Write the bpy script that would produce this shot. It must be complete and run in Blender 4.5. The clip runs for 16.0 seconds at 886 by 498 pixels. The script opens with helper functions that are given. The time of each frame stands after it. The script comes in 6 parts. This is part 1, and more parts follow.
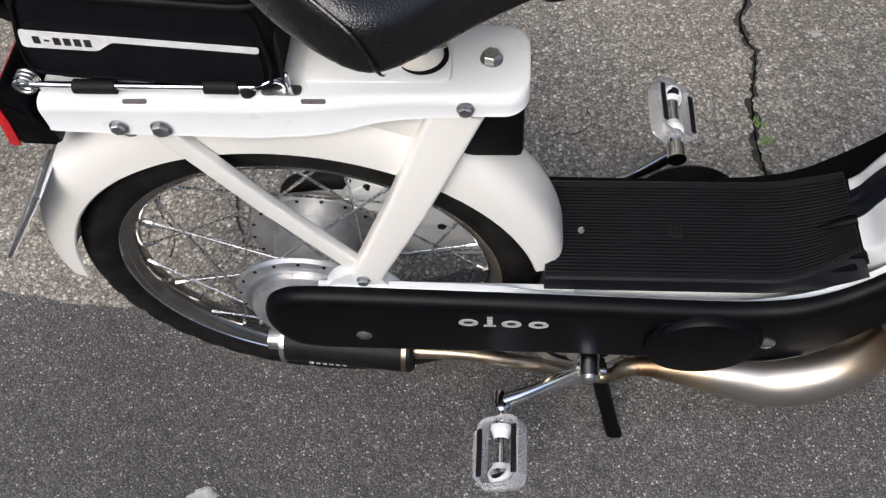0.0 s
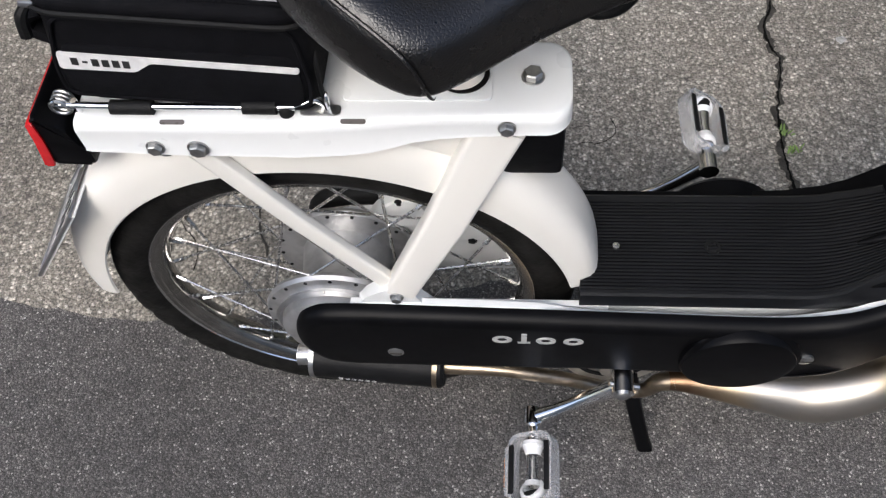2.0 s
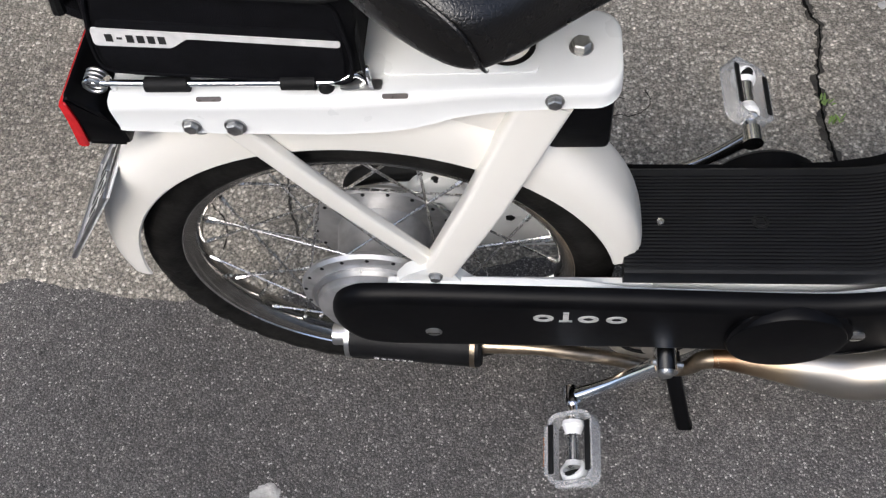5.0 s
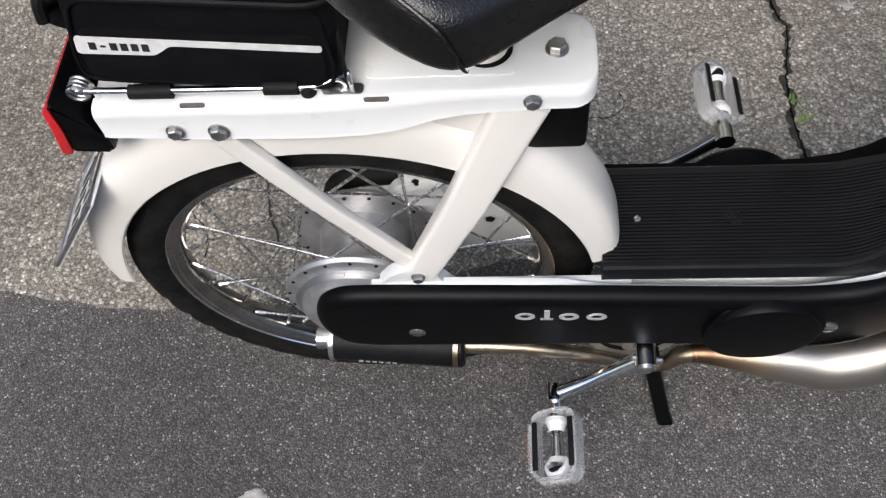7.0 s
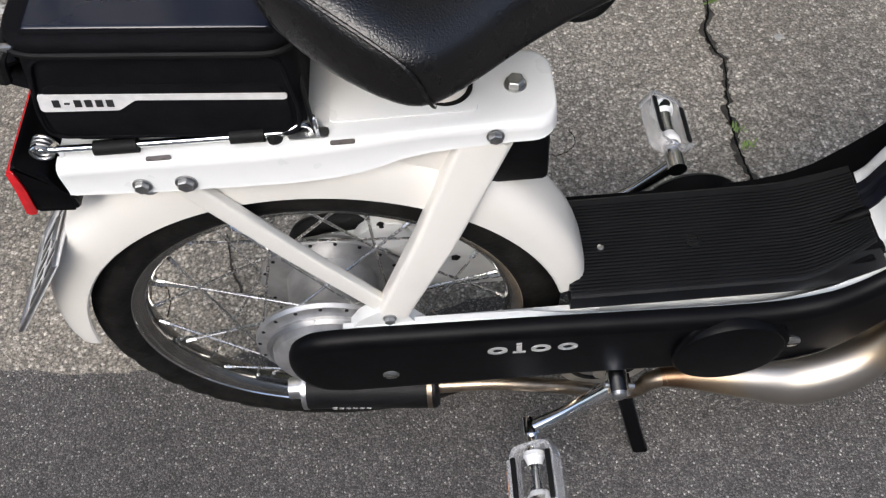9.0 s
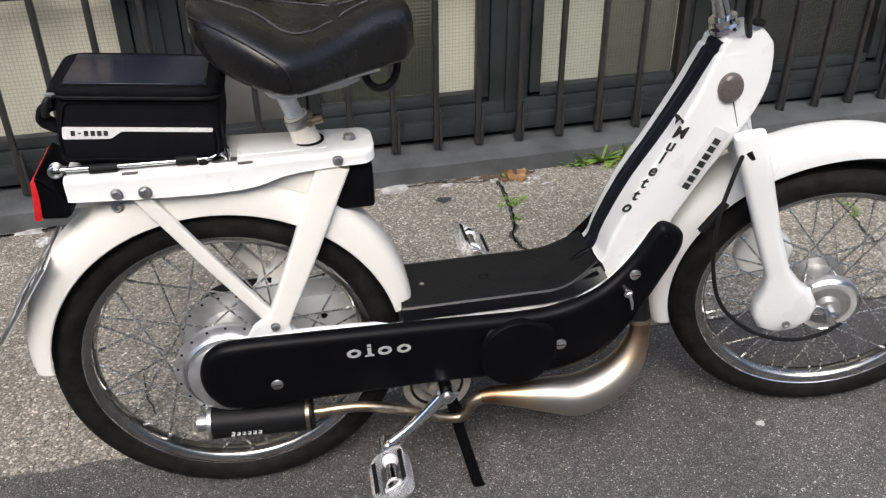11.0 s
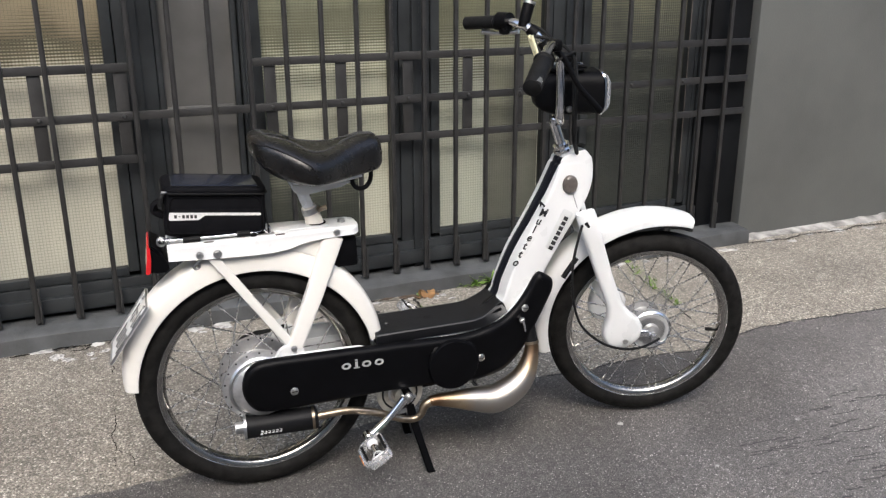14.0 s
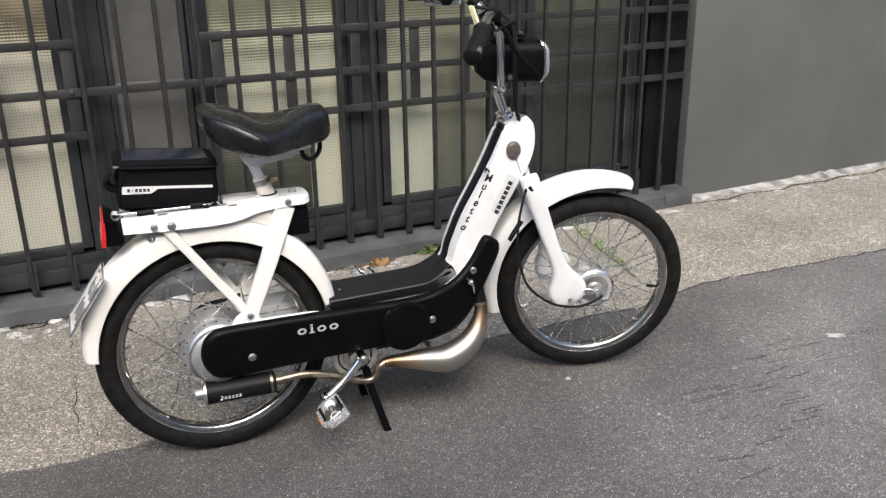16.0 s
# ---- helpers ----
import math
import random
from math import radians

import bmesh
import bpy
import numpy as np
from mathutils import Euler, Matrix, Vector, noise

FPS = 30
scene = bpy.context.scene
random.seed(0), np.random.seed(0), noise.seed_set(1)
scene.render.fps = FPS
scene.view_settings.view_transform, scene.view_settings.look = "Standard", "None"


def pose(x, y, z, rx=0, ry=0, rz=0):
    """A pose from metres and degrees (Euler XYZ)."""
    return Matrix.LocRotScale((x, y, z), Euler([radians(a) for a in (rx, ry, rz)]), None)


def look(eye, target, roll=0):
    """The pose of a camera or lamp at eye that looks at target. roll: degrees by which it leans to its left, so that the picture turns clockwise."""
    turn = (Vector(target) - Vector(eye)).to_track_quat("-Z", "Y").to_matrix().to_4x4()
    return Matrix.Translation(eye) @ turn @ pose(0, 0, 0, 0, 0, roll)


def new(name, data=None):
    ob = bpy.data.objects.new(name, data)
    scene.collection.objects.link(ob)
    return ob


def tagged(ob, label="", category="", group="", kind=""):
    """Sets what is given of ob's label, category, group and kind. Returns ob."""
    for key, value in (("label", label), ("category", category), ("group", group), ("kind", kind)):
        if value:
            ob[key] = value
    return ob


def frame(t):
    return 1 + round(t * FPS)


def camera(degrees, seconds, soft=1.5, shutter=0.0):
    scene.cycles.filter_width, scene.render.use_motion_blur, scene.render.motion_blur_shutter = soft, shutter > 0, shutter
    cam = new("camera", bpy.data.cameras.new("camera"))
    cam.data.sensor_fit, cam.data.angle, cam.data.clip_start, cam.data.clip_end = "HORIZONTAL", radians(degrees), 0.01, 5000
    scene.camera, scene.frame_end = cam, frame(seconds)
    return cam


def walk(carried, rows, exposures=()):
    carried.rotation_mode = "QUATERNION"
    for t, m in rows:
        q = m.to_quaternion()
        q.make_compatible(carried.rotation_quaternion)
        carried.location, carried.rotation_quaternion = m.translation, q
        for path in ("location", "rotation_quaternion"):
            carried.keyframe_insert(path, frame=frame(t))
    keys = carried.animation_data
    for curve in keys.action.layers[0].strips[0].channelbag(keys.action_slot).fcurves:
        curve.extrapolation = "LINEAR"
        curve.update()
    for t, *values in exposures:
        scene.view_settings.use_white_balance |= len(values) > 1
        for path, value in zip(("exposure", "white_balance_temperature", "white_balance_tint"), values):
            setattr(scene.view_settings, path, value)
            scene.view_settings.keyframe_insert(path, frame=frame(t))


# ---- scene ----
cam = camera(54.7, 16.0, soft=1.3)
PATH = [
    (0, (-0.223, -0.548, 1.187), (-0.277, 0.496, -0.518), -4.3),
    (0.5, (-0.239, -0.539, 1.186), (-0.305, 0.506, -0.518), -4.1),
    (1, (-0.238, -0.531, 1.188), (-0.318, 0.519, -0.513), -5.7),
    (1.5, (-0.237, -0.528, 1.187), (-0.307, 0.523, -0.513), -5.8),
    (2, (-0.252, -0.528, 1.188), (-0.322, 0.519, -0.515), -5.3),
    (2.5, (-0.26, -0.528, 1.183), (-0.332, 0.507, -0.526), -5.6),
    (3, (-0.26, -0.527, 1.177), (-0.365, 0.489, -0.542), -6.9),
    (3.5, (-0.27, -0.515, 1.176), (-0.382, 0.489, -0.55), -8),
    (4, (-0.272, -0.514, 1.172), (-0.398, 0.482, -0.557), -8.8),
    (6.5, (-0.281, -0.513, 1.177), (-0.357, 0.485, -0.554), -6.8),
    (7, (-0.28, -0.527, 1.181), (-0.341, 0.485, -0.544), -6.7),
    (7.5, (-0.29, -0.541, 1.184), (-0.334, 0.489, -0.53), -6.5),
    (8, (-0.287, -0.537, 1.184), (-0.318, 0.508, -0.521), -6.3),
    (8.5, (-0.29, -0.532, 1.184), (-0.304, 0.524, -0.514), -5.9),
    (9, (-0.297, -0.541, 1.183), (-0.239, 0.561, -0.485), -4.8),
    (9.5, (-0.265, -0.589, 1.181), (-0.132, 0.642, -0.389), -3),
    (9.7, (-0.26, -0.627, 1.18), (-0.108, 0.668, -0.337), -2.3),
    (11.8, (-0.483, -1.459, 1.151), (0.11, 0.264, 0.326), -0.9),
    (12, (-0.528, -1.489, 1.152), (0.098, 0.233, 0.349), -1.1),
    (12.5, (-0.651, -1.565, 1.152), (0.055, 0.135, 0.369), -1.6),
    (13, (-0.691, -1.684, 1.153), (0.04, 0.02, 0.403), 0.3),
    (13.5, (-0.697, -1.826, 1.171), (0.034, -0.099, 0.476), 1.4),
    (14, (-0.727, -1.877, 1.193), (0.018, -0.126, 0.578), -0.2),
    (14.5, (-0.749, -1.911, 1.199), (0.004, -0.154, 0.612), -0.8),
    (15, (-0.747, -1.938, 1.2), (0.017, -0.198, 0.58), -0.4),
    (15.5, (-0.738, -1.949, 1.201), (0.062, -0.244, 0.528), -0.6),
    (16, (-0.738, -1.955, 1.204), (0.086, -0.264, 0.524), -0.9),
]
walk(cam, [(t, look(eye, target, roll)) for t, eye, target, roll in PATH], exposures=[(0.0, 0.82, 6120, 10), (9.0, 0.82, 6150, 10), (9.7, 0.78, 6200, 10), (12.0, 1.2, 6300, 10), (12.7, 1.25, 6300, 10), (14.0, 1.08, 6300, 10), (15.0, 1.25, 6350, 10), (16.0, 1.2, 6350, 10)])

# ---- daylight: a bright, veiled sky over a street in open shade ----
world = bpy.data.worlds.new("sky")
scene.world = world
world.use_nodes = True
sky = world.node_tree.nodes.new("ShaderNodeTexSky")
sky.sky_type, sky.sun_disc = "NISHITA", False
sky.sun_elevation, sky.sun_rotation = radians(46), radians(200)
sky.dust_density, sky.air_density = 4.0, 1.0
bg = world.node_tree.nodes["Background"]
bg.inputs["Strength"].default_value = 0.15
world.node_tree.links.new(sky.outputs["Color"], bg.inputs["Color"])
sun = new("sun", bpy.data.lights.new("sun", "SUN"))
sun.data.energy, sun.data.angle, sun.data.color = 1.5, radians(40), (1.0, 0.96, 0.9)
sun.matrix_world = look((-1.2, -4.2, 4.6), (0, 0, 0))

# ---- materials ----


def mat(name, col, rough=0.5, metal=0.0, var=0.12, scale=25.0, bump=0.0, bscale=300.0, coat=0.0, alpha=1.0, rvar=0.1, tint=None, spec=0.5):
    m = bpy.data.materials.new(name)
    m.use_nodes = True
    nt = m.node_tree
    b = nt.nodes["Principled BSDF"]
    b.inputs["Metallic"].default_value = metal
    b.inputs["Coat Weight"].default_value = coat
    b.inputs["Specular IOR Level"].default_value = spec
    b.inputs["Coat Roughness"].default_value = 0.08
    tc = nt.nodes.new("ShaderNodeTexCoord")
    n1 = nt.nodes.new("ShaderNodeTexNoise")
    n1.inputs["Scale"].default_value, n1.inputs["Detail"].default_value = scale, 6.0
    nt.links.new(tc.outputs["Object"], n1.inputs["Vector"])
    ramp = nt.nodes.new("ShaderNodeValToRGB")
    lo = tint or [c * (1 - var) for c in col]
    hi = [min(1.0, c * (1 + var * 0.6)) for c in col]
    ramp.color_ramp.elements[0].position, ramp.color_ramp.elements[0].color = 0.32, (*lo, 1)
    ramp.color_ramp.elements[1].position, ramp.color_ramp.elements[1].color = 0.62, (*hi, 1)
    nt.links.new(n1.outputs["Fac"], ramp.inputs["Fac"])
    nt.links.new(ramp.outputs["Color"], b.inputs["Base Color"])
    mr = nt.nodes.new("ShaderNodeMapRange")
    mr.inputs["To Min"].default_value, mr.inputs["To Max"].default_value = max(0.02, rough - rvar), min(1.0, rough + rvar)
    n2 = nt.nodes.new("ShaderNodeTexNoise")
    n2.inputs["Scale"].default_value, n2.inputs["Detail"].default_value = scale * 3.1, 4.0
    nt.links.new(tc.outputs["Object"], n2.inputs["Vector"])
    nt.links.new(n2.outputs["Fac"], mr.inputs["Value"])
    nt.links.new(mr.outputs["Result"], b.inputs["Roughness"])
    if bump:
        n3 = nt.nodes.new("ShaderNodeTexNoise")
        n3.inputs["Scale"].default_value, n3.inputs["Detail"].default_value = bscale, 3.0
        nt.links.new(tc.outputs["Object"], n3.inputs["Vector"])
        bp = nt.nodes.new("ShaderNodeBump")
        bp.inputs["Strength"].default_value, bp.inputs["Distance"].default_value = 1.0, bump
        nt.links.new(n3.outputs["Fac"], bp.inputs["Height"])
        nt.links.new(bp.outputs["Normal"], b.inputs["Normal"])
    if alpha < 1:
        b.inputs["Transmission Weight"].default_value = 1 - alpha
        b.inputs["IOR"].default_value = 1.45
    return m


def asphalt(name, dark, mid, light, scale, stain, depth, lightpart, toned, grit, outwards=0.0):
    """Stones of many greys in a dark binder, with broad stains over them."""
    m = bpy.data.materials.new(name)
    m.use_nodes = True
    nt = m.node_tree
    b = nt.nodes["Principled BSDF"]
    tc = nt.nodes.new("ShaderNodeTexCoord")
    warp = nt.nodes.new("ShaderNodeTexNoise")
    warp.inputs["Scale"].default_value = scale * 0.8
    nt.links.new(tc.outputs["Object"], warp.inputs["Vector"])
    add = nt.nodes.new("ShaderNodeVectorMath")
    add.operation = "MULTIPLY_ADD"
    add.inputs[1].default_value = (0.6 / scale,) * 3
    nt.links.new(warp.outputs["Color"], add.inputs[0])
    nt.links.new(tc.outputs["Object"], add.inputs[2])
    v = nt.nodes.new("ShaderNodeTexVoronoi")
    v.inputs["Scale"].default_value = scale
    nt.links.new(add.outputs[0], v.inputs["Vector"])
    sep = nt.nodes.new("ShaderNodeSeparateColor")
    nt.links.new(v.outputs["Color"], sep.inputs["Color"])
    ramp = nt.nodes.new("ShaderNodeValToRGB")
    e = ramp.color_ramp.elements
    e[0].position, e[0].color = 0.0, (*dark, 1)
    e[1].position, e[1].color = 1.0, (*light, 1)
    k = e.new(lightpart)
    k.color = (*mid, 1)
    nt.links.new(sep.outputs["Red"], ramp.inputs["Fac"])
    # binder between the stones
    edge = nt.nodes.new("ShaderNodeMapRange")
    edge.inputs["From Min"].default_value, edge.inputs["From Max"].default_value = 0.35, 0.75
    nt.links.new(v.outputs["Distance"], edge.inputs["Value"])
    mix = nt.nodes.new("ShaderNodeMix")
    mix.data_type = "RGBA"
    nt.links.new(edge.outputs["Result"], mix.inputs["Factor"])
    nt.links.new(ramp.outputs["Color"], mix.inputs["A"])
    mix.inputs["B"].default_value = (*dark, 1)
    # broad stains
    st = nt.nodes.new("ShaderNodeTexNoise")
    st.inputs["Scale"].default_value, st.inputs["Detail"].default_value = 2.2, 8.0
    nt.links.new(tc.outputs["Object"], st.inputs["Vector"])
    sr = nt.nodes.new("ShaderNodeMapRange")
    sr.inputs["From Min"].default_value, sr.inputs["From Max"].default_value = 0.3, 0.7
    sr.inputs["To Min"].default_value, sr.inputs["To Max"].default_value = 1 - stain, 1 + stain
    nt.links.new(st.outputs["Fac"], sr.inputs["Value"])
    mul = nt.nodes.new("ShaderNodeMix")
    mul.data_type, mul.blend_type = "RGBA", "MULTIPLY"
    mul.inputs["Factor"].default_value = 1.0
    grain = nt.nodes.new("ShaderNodeTexNoise")
    grain.inputs["Scale"].default_value, grain.inputs["Detail"].default_value = scale * 1.9, 5.0
    nt.links.new(tc.outputs["Object"], grain.inputs["Vector"])
    gr = nt.nodes.new("ShaderNodeMapRange")
    gr.inputs["From Min"].default_value, gr.inputs["From Max"].default_value = 0.35, 0.65
    gr.inputs["To Min"].default_value, gr.inputs["To Max"].default_value = grit
    nt.links.new(grain.outputs["Fac"], gr.inputs["Value"])
    gm = nt.nodes.new("ShaderNodeMix")
    gm.data_type, gm.blend_type = "RGBA", "MULTIPLY"
    gm.inputs["Factor"].default_value = 1.0
    nt.links.new(mix.outputs["Result"], gm.inputs["A"])
    nt.links.new(gr.outputs["Result"], gm.inputs["B"])
    mo = nt.nodes.new("ShaderNodeTexNoise")
    mo.inputs["Scale"].default_value, mo.inputs["Detail"].default_value, mo.inputs["Roughness"].default_value = 45.0, 7.0, 0.7
    nt.links.new(tc.outputs["Object"], mo.inputs["Vector"])
    mm = nt.nodes.new("ShaderNodeMapRange")
    mm.inputs["From Min"].default_value, mm.inputs["From Max"].default_value = 0.3, 0.7
    mm.inputs["To Min"].default_value, mm.inputs["To Max"].default_value = 0.72, 1.28
    nt.links.new(mo.outputs["Fac"], mm.inputs["Value"])
    mg = nt.nodes.new("ShaderNodeMix")
    mg.data_type, mg.blend_type = "RGBA", "MULTIPLY"
    mg.inputs["Factor"].default_value = 1.0
    nt.links.new(gm.outputs["Result"], mg.inputs["A"])
    # small dark pits
    pit = nt.nodes.new("ShaderNodeMapRange")
    pit.inputs["From Min"].default_value, pit.inputs["From Max"].default_value = 0.3, 0.36
    pit.inputs["To Min"].default_value, pit.inputs["To Max"].default_value = 0.4, 1.0
    nt.links.new(mo.outputs["Fac"], pit.inputs["Value"])
    pm = nt.nodes.new("ShaderNodeMath")
    pm.operation = "MULTIPLY"
    nt.links.new(mm.outputs["Result"], pm.inputs[0])
    nt.links.new(pit.outputs["Result"], pm.inputs[1])
    nt.links.new(pm.outputs[0], mg.inputs["B"])
    nt.links.new(mg.outputs["Result"], mul.inputs["A"])
    # tone scale, growing paler along the street and out into the road
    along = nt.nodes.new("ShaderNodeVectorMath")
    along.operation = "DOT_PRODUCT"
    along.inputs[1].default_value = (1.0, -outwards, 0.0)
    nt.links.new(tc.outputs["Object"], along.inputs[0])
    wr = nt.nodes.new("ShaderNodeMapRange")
    wr.inputs["From Min"].default_value, wr.inputs["From Max"].default_value = toned[0], toned[1]
    wr.inputs["To Min"].default_value, wr.inputs["To Max"].default_value = toned[2], toned[3]
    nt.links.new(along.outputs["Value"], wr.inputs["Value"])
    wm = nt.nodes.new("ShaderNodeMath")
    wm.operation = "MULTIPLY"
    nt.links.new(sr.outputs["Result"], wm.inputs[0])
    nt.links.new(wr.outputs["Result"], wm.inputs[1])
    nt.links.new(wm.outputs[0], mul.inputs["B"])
    nt.links.new(mul.outputs["Result"], b.inputs["Base Color"])
    b.inputs["Roughness"].default_value = 0.7
    b.inputs["Specular IOR Level"].default_value = 0.5
    fine = nt.nodes.new("ShaderNodeTexNoise")
    fine.inputs["Scale"].default_value, fine.inputs["Detail"].default_value = scale * 2.5, 4.0
    nt.links.new(tc.outputs["Object"], fine.inputs["Vector"])
    sub = nt.nodes.new("ShaderNodeMath")
    sub.operation = "MULTIPLY_ADD"
    sub.inputs[1].default_value = -1.0
    nt.links.new(v.outputs["Distance"], sub.inputs[0])
    nt.links.new(fine.outputs["Fac"], sub.inputs[2])
    bp = nt.nodes.new("ShaderNodeBump")
    bp.inputs["Strength"].default_value, bp.inputs["Distance"].default_value = 0.8, depth
    nt.links.new(sub.outputs[0], bp.inputs["Height"])
    nt.links.new(bp.outputs["Normal"], b.inputs["Normal"])
    return m


def wired_glass(name, stops, wire, ripple, cell=0.0105):
    """Obscure cast glass with a square mesh; the view behind it and the reflections in it are painted as tones that
    change with height, shifted row by row by the rolled relief.
    """
    m = bpy.data.materials.new(name)
    m.use_nodes = True
    nt = m.node_tree
    b = nt.nodes["Principled BSDF"]

    def node(kind, *links, **values):
        nd = nt.nodes.new(kind)
        for k, v in values.items():
            nd.inputs[k.replace("_", " ")].default_value = v
        for out, slot in links:
            nt.links.new(out, nd.inputs[slot])
        return nd

    def math_node(op, a, second):
        nd = nt.nodes.new("ShaderNodeMath")
        nd.operation = op
        for slot, v in enumerate((a, second)):
            if isinstance(v, (int, float)):
                nd.inputs[slot].default_value = v
            else:
                nt.links.new(v, nd.inputs[slot])
        return nd.outputs[0]

    tc = nt.nodes.new("ShaderNodeTexCoord")
    sep = node("ShaderNodeSeparateXYZ", (tc.outputs["Object"], "Vector"))
    rows = math_node("SINE", math_node("MULTIPLY", sep.outputs["Z"], math.tau / cell), 0.0)
    cols = math_node("SINE", math_node("MULTIPLY", sep.outputs["X"], math.tau / cell), 0.0)
    broad = node("ShaderNodeMapping", (tc.outputs["Object"], "Vector"))
    broad.inputs["Scale"].default_value = (5, 5, 26)
    bn = node("ShaderNodeTexNoise", (broad.outputs["Vector"], "Vector"), Scale=1.0, Detail=3.0)
    slow = node("ShaderNodeTexNoise", (tc.outputs["Object"], "Vector"), Scale=4.0, Detail=2.0)
    upright = node("ShaderNodeMapping", (tc.outputs["Object"], "Vector"))
    upright.inputs["Scale"].default_value = (22, 22, 2)
    vn = node("ShaderNodeTexNoise", (upright.outputs["Vector"], "Vector"), Scale=1.0, Detail=2.0)
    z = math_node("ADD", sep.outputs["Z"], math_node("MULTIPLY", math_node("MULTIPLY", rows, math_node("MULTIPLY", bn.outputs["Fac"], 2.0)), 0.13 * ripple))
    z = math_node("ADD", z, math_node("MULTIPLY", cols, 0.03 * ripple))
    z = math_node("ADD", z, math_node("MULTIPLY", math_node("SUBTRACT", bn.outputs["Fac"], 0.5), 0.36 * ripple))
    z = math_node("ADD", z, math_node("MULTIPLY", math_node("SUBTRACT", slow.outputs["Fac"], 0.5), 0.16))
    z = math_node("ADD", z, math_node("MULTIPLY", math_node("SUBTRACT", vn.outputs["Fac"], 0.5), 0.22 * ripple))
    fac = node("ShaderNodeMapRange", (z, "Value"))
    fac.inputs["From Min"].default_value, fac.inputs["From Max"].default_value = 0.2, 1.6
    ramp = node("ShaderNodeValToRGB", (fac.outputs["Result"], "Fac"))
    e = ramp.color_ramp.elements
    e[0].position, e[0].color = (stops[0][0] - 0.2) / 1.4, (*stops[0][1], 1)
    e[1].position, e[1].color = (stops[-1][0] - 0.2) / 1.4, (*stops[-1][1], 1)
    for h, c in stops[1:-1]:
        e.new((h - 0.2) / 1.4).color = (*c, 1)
    mesh_x = math_node("GREATER_THAN", cols, 0.86)
    mesh_z = math_node("GREATER_THAN", rows, 0.86)
    grid = math_node("MAXIMUM", mesh_x, mesh_z)
    shade = math_node("SUBTRACT", 1.0, math_node("MULTIPLY", grid, 1.0 - wire))
    mul = nt.nodes.new("ShaderNodeMix")
    mul.data_type, mul.blend_type = "RGBA", "MULTIPLY"
    mul.inputs["Factor"].default_value = 1.0
    nt.links.new(ramp.outputs["Color"], mul.inputs["A"])
    nt.links.new(shade, mul.inputs["B"])
    nt.links.new(mul.outputs["Result"], b.inputs["Base Color"])
    b.inputs["Roughness"].default_value = 0.16
    relief = math_node("ADD", rows, cols)
    bp = node("ShaderNodeBump", (relief, "Height"), Strength=0.5, Distance=0.0005)
    nt.links.new(bp.outputs["Normal"], b.inputs["Normal"])
    return m


def leather(name, col, rough, scale, depth):
    m = mat(name, col, rough, 0, 0.2, 12, 0, spec=0.5)
    nt = m.node_tree
    b = nt.nodes["Principled BSDF"]
    tc = nt.nodes["Texture Coordinate"]
    v = nt.nodes.new("ShaderNodeTexVoronoi")
    v.feature = "DISTANCE_TO_EDGE"
    v.inputs["Scale"].default_value = scale
    nt.links.new(tc.outputs["Object"], v.inputs["Vector"])
    r = nt.nodes.new("ShaderNodeMapRange")
    r.interpolation_type = "SMOOTHSTEP"
    r.inputs["From Max"].default_value = 0.32
    nt.links.new(v.outputs["Distance"], r.inputs["Value"])
    bp = nt.nodes.new("ShaderNodeBump")
    bp.inputs["Strength"].default_value, bp.inputs["Distance"].default_value = 0.7, depth
    nt.links.new(r.outputs["Result"], bp.inputs["Height"])
    nt.links.new(bp.outputs["Normal"], b.inputs["Normal"])
    return m


def burnt_steel(name):
    """Bare steel, bronzed by heat towards its narrow ends."""
    m = mat(name, (0.62, 0.58, 0.52), 0.38, 1.0, 0.1, 30, rvar=0.06)
    nt = m.node_tree
    b = nt.nodes["Principled BSDF"]
    tc = nt.nodes["Texture Coordinate"]
    n = nt.nodes.new("ShaderNodeTexNoise")
    n.inputs["Scale"].default_value, n.inputs["Detail"].default_value = 14.0, 3.0
    nt.links.new(tc.outputs["Object"], n.inputs["Vector"])
    sep = nt.nodes.new("ShaderNodeSeparateXYZ")
    nt.links.new(tc.outputs["Object"], sep.inputs["Vector"])
    tail = nt.nodes.new("ShaderNodeMapRange")
    tail.inputs["From Min"].default_value, tail.inputs["From Max"].default_value = 0.09, -0.03
    nt.links.new(sep.outputs["X"], tail.inputs["Value"])
    neck = nt.nodes.new("ShaderNodeMapRange")
    neck.inputs["From Min"].default_value, neck.inputs["From Max"].default_value = 0.22, 0.31
    nt.links.new(sep.outputs["Z"], neck.inputs["Value"])
    top = nt.nodes.new("ShaderNodeMath")
    top.operation = "MAXIMUM"
    nt.links.new(tail.outputs["Result"], top.inputs[0])
    nt.links.new(neck.outputs["Result"], top.inputs[1])
    add = nt.nodes.new("ShaderNodeMath")
    add.operation = "MULTIPLY_ADD"
    add.inputs[1].default_value = 0.5
    nt.links.new(n.outputs["Fac"], add.inputs[0])
    nt.links.new(top.outputs[0], add.inputs[2])
    ramp = nt.nodes.new("ShaderNodeValToRGB")
    e = ramp.color_ramp.elements
    e[0].position, e[0].color = 0.25, (0.47, 0.44, 0.395, 1)
    e[1].position, e[1].color = 1.0, (0.2, 0.125, 0.075, 1)
    k = e.new(0.55)
    k.color = (0.5, 0.4, 0.275, 1)
    nt.links.new(add.outputs[0], ramp.inputs["Fac"])
    nt.links.new(ramp.outputs["Color"], b.inputs["Base Color"])
    return m


